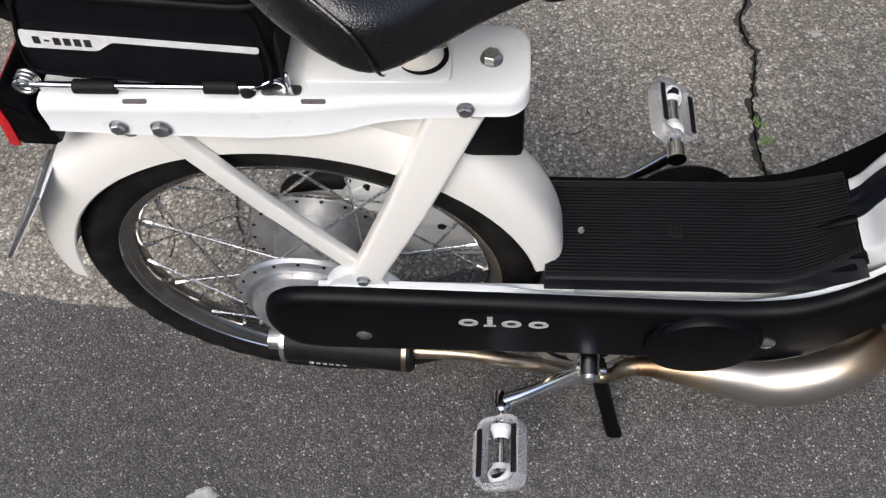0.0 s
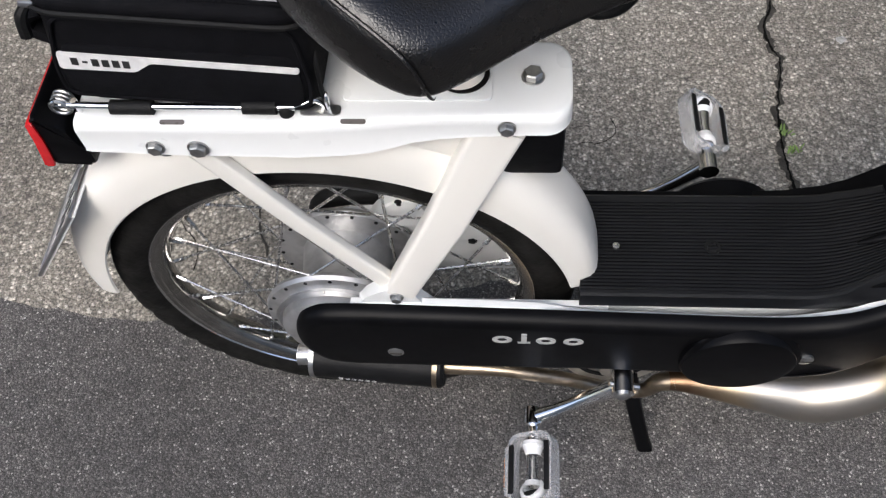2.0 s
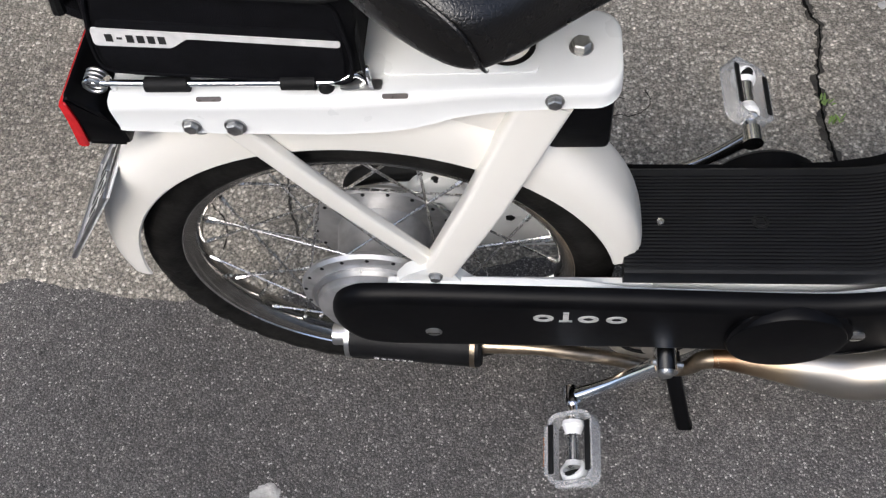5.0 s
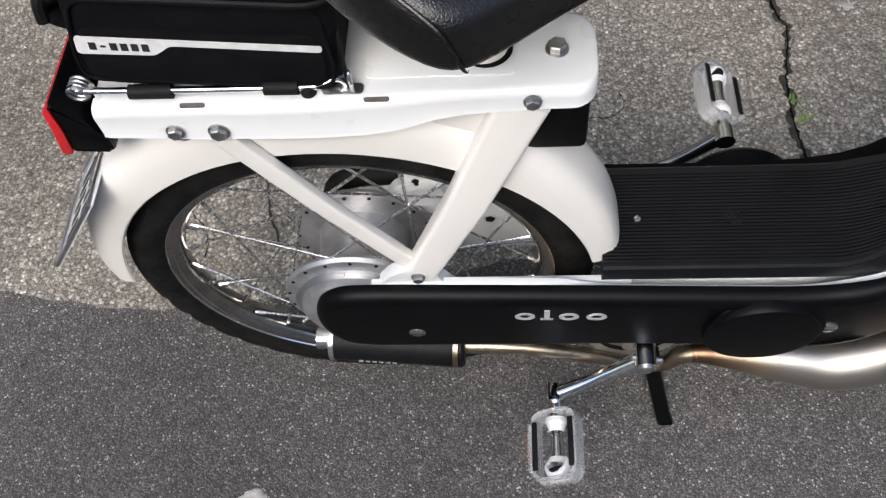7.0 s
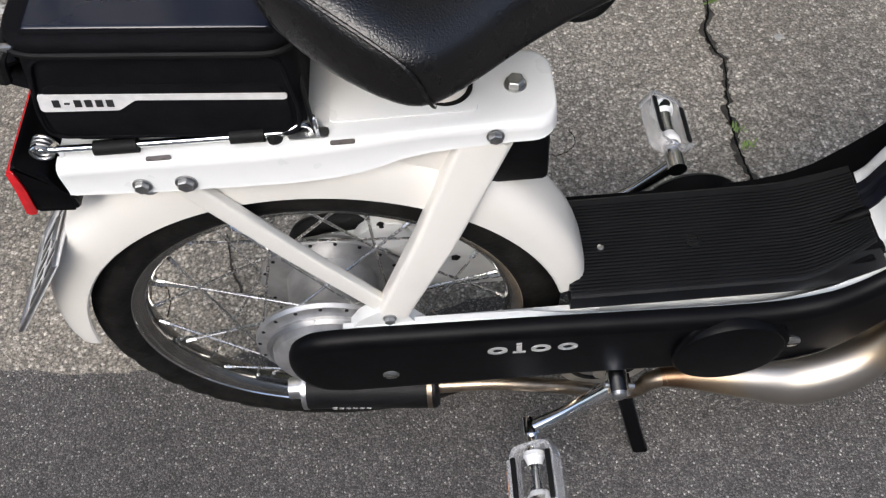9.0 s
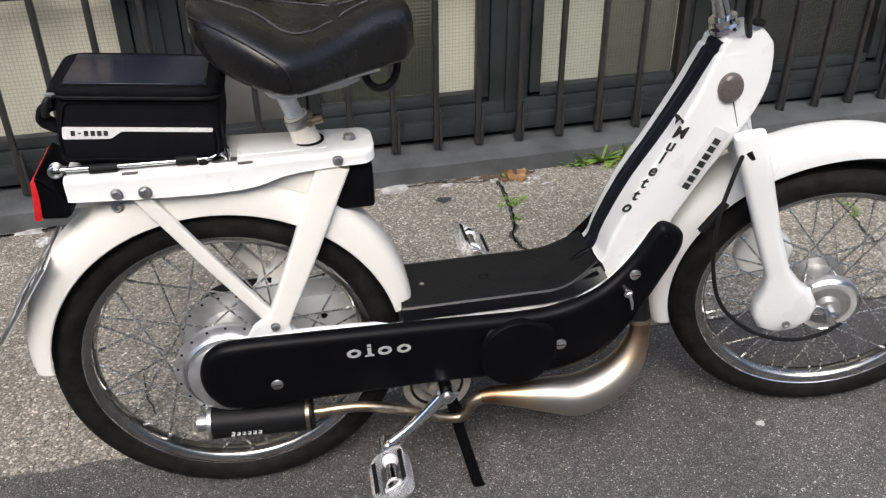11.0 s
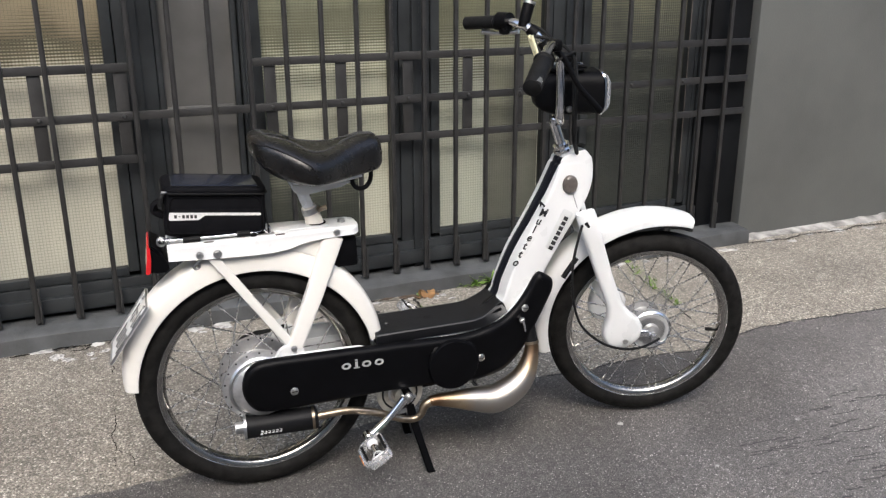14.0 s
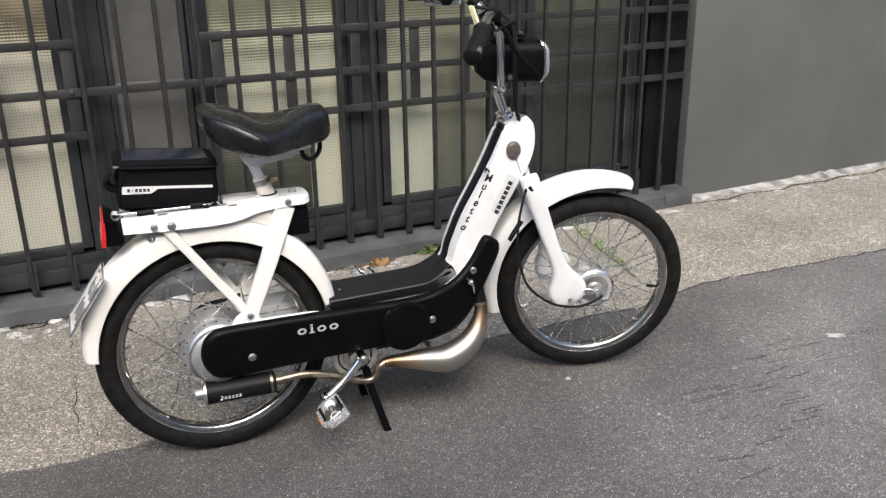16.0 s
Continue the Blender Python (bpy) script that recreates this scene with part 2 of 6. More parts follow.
WHITE = mat("white_paint", (0.69, 0.697, 0.685), 0.3, 0, 0.05, 6, 0.0002, 60, coat=0.3)
IVORY = mat("warm_cream_paint", (0.8, 0.745, 0.65), 0.35, 0, 0.06, 20, 0.0002, 60, coat=0.2)
CREAM = mat("cream_white_paint", (0.705, 0.685, 0.635), 0.34, 0, 0.05, 6, 0.0002, 60, coat=0.25)
BLACK = mat("black_plastic", (0.0025, 0.0025, 0.003), 0.5, 0, 0.3, 40, 0.0003, 900, spec=0.1)
SATIN = mat("satin_black_paint", (0.002, 0.002, 0.0025), 0.42, 0, 0.3, 30, 0.0, 700, spec=0.1, rvar=0.05)
MATRUBBER = mat("ribbed_black_rubber", (0.004, 0.0042, 0.005), 0.4, 0, 0.3, 30, 0.0, 600, spec=0.42)
MATBLACK = mat("matt_black_steel", (0.006, 0.006, 0.0065), 0.5, 0, 0.3, 40, 0.0002, 500, spec=0.16)
RUBBER = mat("black_rubber", (0.007, 0.007, 0.007), 0.6, 0, 0.3, 30, 0.0004, 400, spec=0.17)
TYRE = mat("tyre_rubber", (0.0095, 0.009, 0.0083), 0.65, 0, 0.55, 40, 0.0008, 160, spec=0.12)
CHROME = mat("chrome", (0.72, 0.72, 0.72), 0.12, 1.0, 0.06, 40)
STEEL = mat("brushed_steel", (0.55, 0.55, 0.55), 0.32, 1.0, 0.15, 60)
RIMSTEEL = mat("dulled_chrome_rim", (0.36, 0.35, 0.33), 0.22, 1.0, 0.2, 30)
SPOKE = mat("dulled_spoke_steel", (0.66, 0.65, 0.63), 0.26, 1.0, 0.2, 60)
ZINC = mat("dull_zinc_steel", (0.42, 0.42, 0.41), 0.4, 1.0, 0.25, 80, 0.0003, 300)
DRUM = mat("polished_drum_alloy", (0.72, 0.72, 0.71), 0.34, 0.7, 0.15, 40)
ALU = mat("cast_aluminium", (0.5, 0.5, 0.5), 0.42, 0.85, 0.2, 40, 0.0003, 500)
PULLEY = mat("pale_cast_metal", (0.55, 0.52, 0.46), 0.33, 0.85, 0.25, 40)
PIPE = burnt_steel("heat_tinted_steel")
BRASS = mat("heat_browned_steel", (0.32, 0.26, 0.19), 0.36, 1.0, 0.35, 40)
LEATHER = leather("black_grained_vinyl", (0.006, 0.0054, 0.005), 0.28, 400, 0.00016)
SEAM = mat("grey_seam_thread", (0.05, 0.05, 0.052), 0.6, 0, 0.2, 200)
CLOTH = mat("black_nylon_cloth", (0.0035, 0.0035, 0.0045), 0.75, 0, 0.3, 60, 0.0006, 1200, spec=0.09)
# bluish base tint paints in the sky reflected by the sheet
CLEAR = mat("clear_plastic_sheet", (0.011, 0.014, 0.024), 0.12, 0, 0.15, 8, 0.0006, 22, spec=0.4)
REFLECT = mat("reflective_grey_tape", (0.62, 0.61, 0.6), 0.4, 0, 0.1, 120)
RED = mat("red_lens", (0.5, 0.012, 0.015), 0.15, 0, 0.2, 60, 0.0005, 400, coat=0.5)
AMBER = mat("amber_reflector", (0.75, 0.22, 0.015), 0.2, 0, 0.3, 200, 0.0006, 700, coat=0.5)
ACRYL = mat("clear_acrylic", (0.9, 0.9, 0.9), 0.08, 0, 0.05, 30, alpha=0.25)
TARSEAM = mat("dark_tar_edge", (0.035, 0.034, 0.033), 0.8, 0, 0.5, 90, 0.002, 240)
BOUNCEWALL = mat("pale_plaster", (0.62, 0.59, 0.54), 0.85, 0, 0.12, 2, 0.002, 60)
DECAL = mat("black_decal_film", (0.02, 0.02, 0.02), 0.4, 0, 0.2, 60)
PEDALSILVER = mat("silver_plastic", (0.8, 0.8, 0.79), 0.25, 0.1, 0.1, 60)
BADGE = mat("silver_badge_paint", (0.5, 0.5, 0.49), 0.4, 0.3, 0.12, 200)
NAVY = mat("blue_black_rubber_strip", (0.006, 0.0068, 0.011), 0.5, 0, 0.2, 40, spec=0.2)
PLATE = mat("plate_white", (0.7, 0.7, 0.68), 0.35, 0, 0.08, 60)
BROWNPLUG = mat("grey_brown_lens", (0.1, 0.085, 0.075), 0.3, 0, 0.2, 60)
STRAW = mat("pale_yellow_sleeve", (0.72, 0.66, 0.42), 0.45, 0, 0.15, 60)
FARWHITE = mat("greyish_white_panel", (0.62, 0.63, 0.62), 0.4, 0, 0.12, 20)
IRON = mat("dark_grey_iron_paint", (0.021, 0.0205, 0.02), 0.45, 0, 0.35, 14, 0.0008, 180, spec=0.4)
DOORPAINT = mat("grey_painted_sheet", (0.085, 0.083, 0.078), 0.5, 0, 0.42, 3.2, 0.0008, 60)
FRAMEDARK = mat("blue_grey_window_paint", (0.0225, 0.025, 0.0265), 0.45, 0, 0.35, 8, 0.0006, 120, spec=0.3)
PLASTER = mat("dark_grey_plaster", (0.088, 0.091, 0.087), 0.75, 0, 0.12, 2.5, 0.0012, 140)
FILLET = mat("crumbling_grey_render", (0.3, 0.29, 0.27), 0.9, 0, 0.6, 14, 0.005, 70)
SILL = mat("grey_worn_sill", (0.06, 0.063, 0.064), 0.7, 0, 0.35, 9, 0.002, 80)
MORTAR = mat("crumbled_pale_mortar", (0.42, 0.41, 0.385), 0.9, 0, 0.5, 30, 0.004, 90)
GAP = mat("black_open_gap", (0.006, 0.0055, 0.005), 0.95, 0, 0.4, 60, spec=0.05)
DIRT = mat("dark_dirt", (0.042, 0.038, 0.031), 0.95, 0, 0.5, 60, 0.003, 200)
LEAF = mat("weed_green", (0.16, 0.26, 0.05), 0.5, 0, 0.4, 60)
DRYLEAF = mat("dry_brown_leaf", (0.24, 0.13, 0.05), 0.7, 0, 0.4, 60)
# near-black colour stands in for the darkness behind and beside the windows
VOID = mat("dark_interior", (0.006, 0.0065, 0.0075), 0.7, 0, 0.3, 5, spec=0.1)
# tones by height paint reflections and dim depth into each pane's colour
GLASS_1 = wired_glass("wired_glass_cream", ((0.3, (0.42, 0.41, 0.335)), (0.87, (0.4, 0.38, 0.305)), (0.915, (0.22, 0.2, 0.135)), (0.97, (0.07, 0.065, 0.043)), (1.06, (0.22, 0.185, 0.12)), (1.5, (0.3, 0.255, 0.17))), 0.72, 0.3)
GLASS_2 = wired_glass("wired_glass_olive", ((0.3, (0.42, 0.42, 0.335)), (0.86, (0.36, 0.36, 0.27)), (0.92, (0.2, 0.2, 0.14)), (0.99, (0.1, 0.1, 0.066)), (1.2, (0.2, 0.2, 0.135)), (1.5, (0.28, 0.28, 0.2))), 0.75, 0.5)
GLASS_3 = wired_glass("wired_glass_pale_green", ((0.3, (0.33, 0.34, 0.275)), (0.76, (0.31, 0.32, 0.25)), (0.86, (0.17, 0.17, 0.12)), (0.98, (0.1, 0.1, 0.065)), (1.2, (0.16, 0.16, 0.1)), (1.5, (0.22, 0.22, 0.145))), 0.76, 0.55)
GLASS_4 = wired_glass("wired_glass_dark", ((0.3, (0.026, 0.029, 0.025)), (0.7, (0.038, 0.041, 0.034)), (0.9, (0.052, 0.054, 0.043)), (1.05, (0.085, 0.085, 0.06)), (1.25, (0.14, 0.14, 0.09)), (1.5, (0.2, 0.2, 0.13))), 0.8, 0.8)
# these two paint a dark view and a fading reflection
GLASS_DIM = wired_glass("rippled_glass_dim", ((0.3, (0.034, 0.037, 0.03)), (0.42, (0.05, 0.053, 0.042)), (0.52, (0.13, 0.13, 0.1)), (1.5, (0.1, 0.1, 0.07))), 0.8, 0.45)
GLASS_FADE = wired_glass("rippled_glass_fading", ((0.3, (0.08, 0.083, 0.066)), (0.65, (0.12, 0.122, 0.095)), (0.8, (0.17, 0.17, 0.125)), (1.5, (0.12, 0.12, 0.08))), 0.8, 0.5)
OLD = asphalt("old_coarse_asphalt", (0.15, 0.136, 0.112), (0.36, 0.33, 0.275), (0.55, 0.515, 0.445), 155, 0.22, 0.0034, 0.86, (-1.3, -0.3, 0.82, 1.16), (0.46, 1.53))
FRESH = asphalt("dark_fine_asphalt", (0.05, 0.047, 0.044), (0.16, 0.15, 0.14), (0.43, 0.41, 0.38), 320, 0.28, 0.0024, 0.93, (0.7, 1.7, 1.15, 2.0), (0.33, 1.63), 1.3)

# ---- building helpers ----


def part(name, bm, material, parent, label="", m=None, smooth=40, kind=""):
    if m is not None:
        bm.transform(m)
    bmesh.ops.recalc_face_normals(bm, faces=bm.faces)
    me = bpy.data.meshes.new(name)
    bm.to_mesh(me)
    bm.free()
    me.materials.append(material)
    if smooth:
        me.polygons.foreach_set("use_smooth", [True] * len(me.polygons))
        me.set_sharp_from_angle(angle=radians(smooth))
    ob = new(name, me)
    if parent is not None:
        ob.parent = parent
    if label or kind:
        tagged(ob, label=label, kind=kind)
    return ob


def spline(pts, n=6):
    """Catmull-Rom through points of any dimension."""
    pts = [Vector(p) for p in pts]
    out = []
    for i in range(len(pts) - 1):
        a, b = pts[max(i - 1, 0)], pts[i]
        c, d = pts[i + 1], pts[min(i + 2, len(pts) - 1)]
        for k in range(n):
            t = k / n
            out.append(0.5 * (2 * b + (c - a) * t + (2 * a - 5 * b + 4 * c - d) * t * t + (3 * b - a - 3 * c + d) * t ** 3))
    out.append(pts[-1])
    return out


def loft(loops, closed=True, caps=True):
    bm = bmesh.new()
    rings = [[bm.verts.new(p) for p in loop] for loop in loops]
    n = len(rings[0])
    for a, b in zip(rings, rings[1:]):
        for i in range(n if closed else n - 1):
            j = (i + 1) % n
            bm.faces.new((a[i], a[j], b[j], b[i]))
    if caps and closed:
        bm.faces.new(rings[0][::-1])
        bm.faces.new(rings[-1])
    return bm


def tube(path, r, seg=12, n=6, caps=True, flat=1.0):
    """A tube along a smooth path; r is one radius or one for each given point."""
    rs = r if isinstance(r, (list, tuple)) else [r] * len(path)
    p4 = [Vector((*p, q)) for p, q in zip(path, rs)]
    fine = spline(p4, n) if n > 1 else p4
    loops, up = [], None
    for i, p in enumerate(fine):
        a, b = fine[max(i - 1, 0)].to_3d(), fine[min(i + 1, len(fine) - 1)].to_3d()
        d = (b - a).normalized()
        if up is None:
            up = Vector((0, 1, 0)) if abs(d.y) < 0.9 else Vector((1, 0, 0))
        side = d.cross(up).normalized()
        up = side.cross(d).normalized()
        loops.append([p.to_3d() + p[3] * (math.cos(k * math.tau / seg) * side + flat * math.sin(k * math.tau / seg) * up) for k in range(seg)])
    return loft(loops, True, caps)


def lathe(profile, seg=48, closed=False):
    """Turns (radius, y) round the y axis."""
    bm = bmesh.new()
    rings = [[bm.verts.new((r * math.cos(k * math.tau / seg), y, r * math.sin(k * math.tau / seg))) for k in range(seg)] for r, y in profile]
    pairs = list(zip(rings, rings[1:])) + ([(rings[-1], rings[0])] if closed else [])
    for a, b in pairs:
        for i in range(seg):
            j = (i + 1) % seg
            bm.faces.new((a[i], a[j], b[j], b[i]))
    if not closed:
        if profile[0][0] > 1e-6:
            bm.faces.new(rings[0][::-1])
        if profile[-1][0] > 1e-6:
            bm.faces.new(rings[-1])
    return bm


def disc(x, y, z, r, h, bev=0.001, seg=24):
    """A round plate or boss with a softened rim; it stands out h towards -y from y."""
    bm = lathe([(r, 0), (r, -h + bev), (r - bev, -h)], seg)
    bm.transform(pose(x, y, z))
    return bm


def box(x, y, z, sx, sy, sz, bev=0.002, seg=2):
    bm = bmesh.new()
    bmesh.ops.create_cube(bm, size=1.0, matrix=pose(x, y, z) @ Matrix.Diagonal((sx, sy, sz, 1)))
    if bev:
        bmesh.ops.bevel(bm, geom=list(bm.edges), offset=bev, segments=seg, affect="EDGES", profile=0.5)
    return bm


def merge(*parts):
    """Joins several bmeshes of one solid part."""
    out = bmesh.new()
    for b in parts:
        me = bpy.data.meshes.new("tmp")
        b.to_mesh(me)
        b.free()
        out.from_mesh(me)
        bpy.data.meshes.remove(me)
    return out


def prism(pts, y0, y1, bev=0.004, seg=3, both=False):
    """A plate with an outline in x and z, from y0 (far) to y1 (near), its near rim rounded."""
    bm = bmesh.new()
    a = [bm.verts.new((x, y0, z)) for x, z in pts]
    b = [bm.verts.new((x, y1, z)) for x, z in pts]
    n = len(pts)
    bm.faces.new(a[::-1])
    bm.faces.new(b)
    for i in range(n):
        j = (i + 1) % n
        bm.faces.new((a[i], a[j], b[j], b[i]))
    if bev:
        rim = [e for e in bm.edges if all(v in b for v in e.verts) or (both and all(v in a for v in e.verts))]
        bmesh.ops.bevel(bm, geom=rim, offset=bev, segments=seg, affect="EDGES", profile=0.5)
    return bm


def soften(pts, r=0.01, n=4):
    """Rounds the corners of an outline."""
    out = []
    m = len(pts)
    for i in range(m):
        p, a, b = Vector(pts[i]), Vector(pts[i - 1]), Vector(pts[(i + 1) % m])
        u, v = a - p, b - p
        d = min(r, u.length * 0.45, v.length * 0.45)
        s, e = p + u.normalized() * d, p + v.normalized() * d
        out += [tuple((1 - t) ** 2 * s + 2 * t * (1 - t) * p + t * t * e) for t in (k / n for k in range(n + 1))]
    return out


def rrect(w, h, r, n=4):
    """A rounded rectangle, as (u, v) round its middle."""
    return soften([(-w / 2, -h / 2), (w / 2, -h / 2), (w / 2, h / 2), (-w / 2, h / 2)], r, n)


def bolt(name, x, y, z, r, parent, label="hexagonal zinc bolt head", h=0.006):
    """A hexagon head on a washer, facing -y."""
    bm = merge(lathe([(r * 1.25, 0), (r * 1.25, -0.0015)], 20), lathe([(r, -0.0015), (r, -h + 0.001), (r * 0.86, -h)], 6))
    return part(name, bm, ZINC, parent, label, pose(x, y, z, 0, random.uniform(0, 60), 0), 30)


# ---- the moped ----
moped = new("moped")
STAND = Matrix.Translation((0.0174, -0.0455, -0.0135)) @ Matrix.Rotation(radians(-3.9), 4, "Z") @ Matrix.Rotation(radians(-1.12), 4, "Y") @ Matrix.Rotation(radians(0.2), 4, "X") @ Matrix.Scale(1.012, 4)
moped.matrix_world = STAND
tagged(moped, "white vintage moped with black covers parked on its centre stand", "moped")
YC = 0.008
STEER = Matrix.Translation((0.367, YC + 0.009, 0.757)) @ Matrix.Rotation(radians(-15.5), 4, Vector((-0.333, 0, 0.943))) @ Matrix.Translation((-0.365, -YC, -0.755))


def wheel(name, place, label, spin=0.0, hub_profile=None, flange=0.05, half=0.03, R=0.275):
    RIM = R - 0.051
    hub = part(name, lathe(hub_profile, 48), ALU, moped, label)
    hub.matrix_basis = place @ pose(0, 0, 0, 0, spin, 0)
    # tyre: round carcass with a cut tread
    prof = []
    for k in range(17):
        a = radians(-138 + 276 * k / 16)
        prof.append((R - 0.028 + 0.028 * math.cos(a), 0.0285 * math.sin(a)))
    seg = 144
    bm = bmesh.new()
    rings = []
    for k in range(seg):
        th = k * math.tau / seg
        ring = []
        for i, (r, y) in enumerate(prof):
            s = abs(i - 8)
            cut = 0.0036 if (s in (3, 4, 5) and (k + (2 if i > 8 else 0) + s) % 4 == 0) or (s == 1) else 0.0
            rr = r - cut
            ring.append(bm.verts.new((rr * math.cos(th), y * (1 - cut * 12), rr * math.sin(th))))
        rings.append(ring)
    for k in range(seg):
        a, b = rings[k], rings[(k + 1) % seg]
        for i in range(16):
            bm.faces.new((a[i], a[i + 1], b[i + 1], b[i]))
    part("tyre", bm, TYRE, hub, "black tyre with a worn block tread", smooth=25)
    rim = lathe([(RIM + 0.006, -0.0185), (RIM + 0.0065, -0.0165), (RIM - 0.002, -0.015), (RIM - 0.009, -0.010), (RIM - 0.013, 0), (RIM - 0.009, 0.010), (RIM - 0.002, 0.015),
                 (RIM + 0.0065, 0.0165), (RIM + 0.006, 0.0185), (RIM - 0.005, 0.0175), (RIM - 0.012, 0.011), (RIM - 0.016, 0), (RIM - 0.012, -0.011), (RIM - 0.005, -0.0175)], 96, True)
    part("rim", rim, RIMSTEEL, hub, "dulled steel wheel rim")
    for side in (-1, 1):
        bead = [(RIM + 0.0045 + 0.0028 * math.cos(a * math.tau / 8), side * 0.0182 + 0.0022 * math.sin(a * math.tau / 8)) for a in range(8)]
        part("rim_bead", lathe(bead, 96, True), CHROME, hub, "bright chromed rim edge")
    meshes = []
    for side in (-1, 1):
        for lean in (-1, 1):
            a = Vector((flange, side * half, 0))
            th = radians(lean * 52)
            b = Vector(((RIM - 0.017) * math.cos(th), side * 0.004, (RIM - 0.017) * math.sin(th)))
            c = a.lerp(b, 0.93)
            bm = merge(tube([a, c], 0.0016, 8, 1), tube([c, b], 0.0028, 6, 1))
            me = bpy.data.meshes.new("spoke")
            bm.to_mesh(me)
            bm.free()
            me.materials.append(SPOKE)
            meshes.append(me)
    for k in range(36):
        ob = new("spoke", meshes[k % 4])
        ob.parent = hub
        ob.matrix_basis = pose(0, 0, 0, 0, (k // 4) * 40 + (k % 4) * 10, 0)
    bm = merge(tube([(0.207, 0, 0), (0.178, 0, 0)], 0.0035, 8, 1), tube([(0.190, 0, 0), (0.174, 0, 0)], 0.005, 8, 1))
    part("valve", bm, RUBBER, hub, "black valve cap", pose(0, 0, 0, 0, 40 if "rear" in name else 5, 0))
    return hub


AX = (-0.417, YC, 0.298)
rear = wheel("rear_wheel", pose(*AX), "cast aluminium rear hub with a drilled flange", 11,
             [(0.012, -0.075), (0.058, -0.073), (0.066, -0.066), (0.068, -0.052), (0.086, -0.048), (0.088, -0.043), (0.086, -0.038), (0.056, -0.036), (0.052, 0.0),
              (0.056, 0.036), (0.086, 0.038), (0.088, 0.043), (0.086, 0.048), (0.06, 0.05), (0.012, 0.052)], 0.083, 0.043)
for k in range(18):
    a = k * math.tau / 18
    part("spoke_head", disc(0, 0, 0, 0.0023, 0.0014, 0.0004, 8), MATBLACK, rear, "dark spoke head", pose(0.0825 * math.cos(a), -0.0482, 0.0825 * math.sin(a)))
    part("spoke_head", disc(0, 0, 0, 0.0023, 0.0014, 0.0004, 8), MATBLACK, rear, "dark spoke head", pose(0.0825 * math.cos(a + 0.17), 0.0375, 0.0825 * math.sin(a + 0.17)))
part("drum_ring", lathe([(0.072, -0.050), (0.075, -0.056), (0.071, -0.060), (0.067, -0.056)], 48, True), STEEL, rear, "turned bright ring on the hub")

front = wheel("front_wheel", STEER @ pose(0.618, YC, 0.273), "small polished front drum hub", 4,
              [(0.008, -0.06), (0.02, -0.058), (0.022, -0.046), (0.04, -0.046), (0.053, -0.042), (0.057, -0.035), (0.057, -0.030), (0.04, -0.028), (0.034, 0.028), (0.05, 0.03), (0.05, 0.036), (0.008, 0.045)],
              0.047, 0.032, 0.268)
part("hub_ring", lathe([(0.049, -0.044), (0.053, -0.048), (0.057, -0.044), (0.053, -0.039)], 40, True), CHROME, front, "bright ring on the drum")
part("axle_nut", lathe([(0.009, -0.06), (0.009, -0.072), (0.005, -0.074), (0.005, -0.08)], 6), CHROME, front, "chromed axle nut")

# --- rear mudguard: a deep rolled blade, further from the tyre over the top ---


def blade(ang0, ang1, cx, cz, radius, halfw, drop, steps=48, thick=0.0018):
    loops = []
    for k in range(steps + 1):
        t = k / steps
        a = radians(ang0 + (ang1 - ang0) * t)
        r = radius(t)
        d = drop(t)
        w = halfw(t)
        arc = []
        for s in range(13):
            u = -1 + 2 * s / 12
            arc.append((w * (1 - abs(1 - abs(u)) ** 1.9) ** (1 / 1.3) * (1 if u > 0 else -1), r - d * abs(u) ** 2.6))
        inner = [(y * (1 - thick / w), q - thick) for y, q in arc[::-1]]
        loops.append([Vector((cx + q * math.cos(a), YC + y, cz + q * math.sin(a))) for y, q in arc + inner])
    return loft(loops)


def bell(t, a, b, c):
    """a at the start, b in the middle, c at the end."""
    return (a * (1 - t) + c * t) + (b - (a + c) / 2) * math.sin(math.pi * t) ** 0.8


mudguard = part("rear_mudguard", blade(174.6, 14, -0.415, 0.30, lambda t: bell(t, 0.297, 0.331, 0.302), lambda t: bell(t, 0.038, 0.043, 0.043), lambda t: bell(t, 0.028, 0.056, 0.030)),
                CREAM, moped, "deep cream-white rear mudguard with rolled edges")

# --- rack and saddle carrier: one pressed box with a bevelled shoulder ---
stations = [(-0.584, 0.0565, 0.6575, 0.626), (-0.579, 0.057, 0.658, 0.625), (-0.5, 0.057, 0.657, 0.620), (-0.4, 0.056, 0.655, 0.616), (-0.36, 0.054, 0.655, 0.616), (-0.335, 0.052, 0.655, 0.618), (-0.318, 0.0505, 0.655, 0.622),
            (-0.3, 0.0485, 0.655, 0.627), (-0.275, 0.047, 0.6545, 0.6305), (-0.24, 0.046, 0.654, 0.632), (-0.205, 0.0455, 0.653, 0.633)]
stations += [(-0.188 + 0.022 * math.sin(radians(a)), 0.0235 + 0.022 * math.cos(radians(a)), 0.6525 - 0.0015 * (a / 84) ** 2, 0.633 + 0.003 * (a / 84) ** 2) for a in range(0, 85, 12)]
loops = []
for x, w, zt, zb in stations:
    r = 0.0095
    arc = [(w - r + r * math.sin(radians(a)), zt - r + r * math.cos(radians(a))) for a in range(0, 91, 15)]
    half = [(w - r - 0.012, zt)] + arc + [(w, zb + 0.002), (w + 0.0012, zb)]
    sec = [(-y, z) for y, z in half[::-1]] + half + [(w - 0.001, zb), (w - 0.002, zt - r), (w - 0.014, zt - 0.003), (-w + 0.014, zt - 0.003), (-w + 0.002, zt - r), (-w + 0.001, zb)]
    loops.append([Vector((x, YC + y, z)) for y, z in sec])
carrier = part("carrier", loft(loops), WHITE, moped, "white pressed-steel carrier under the saddle", smooth=50)
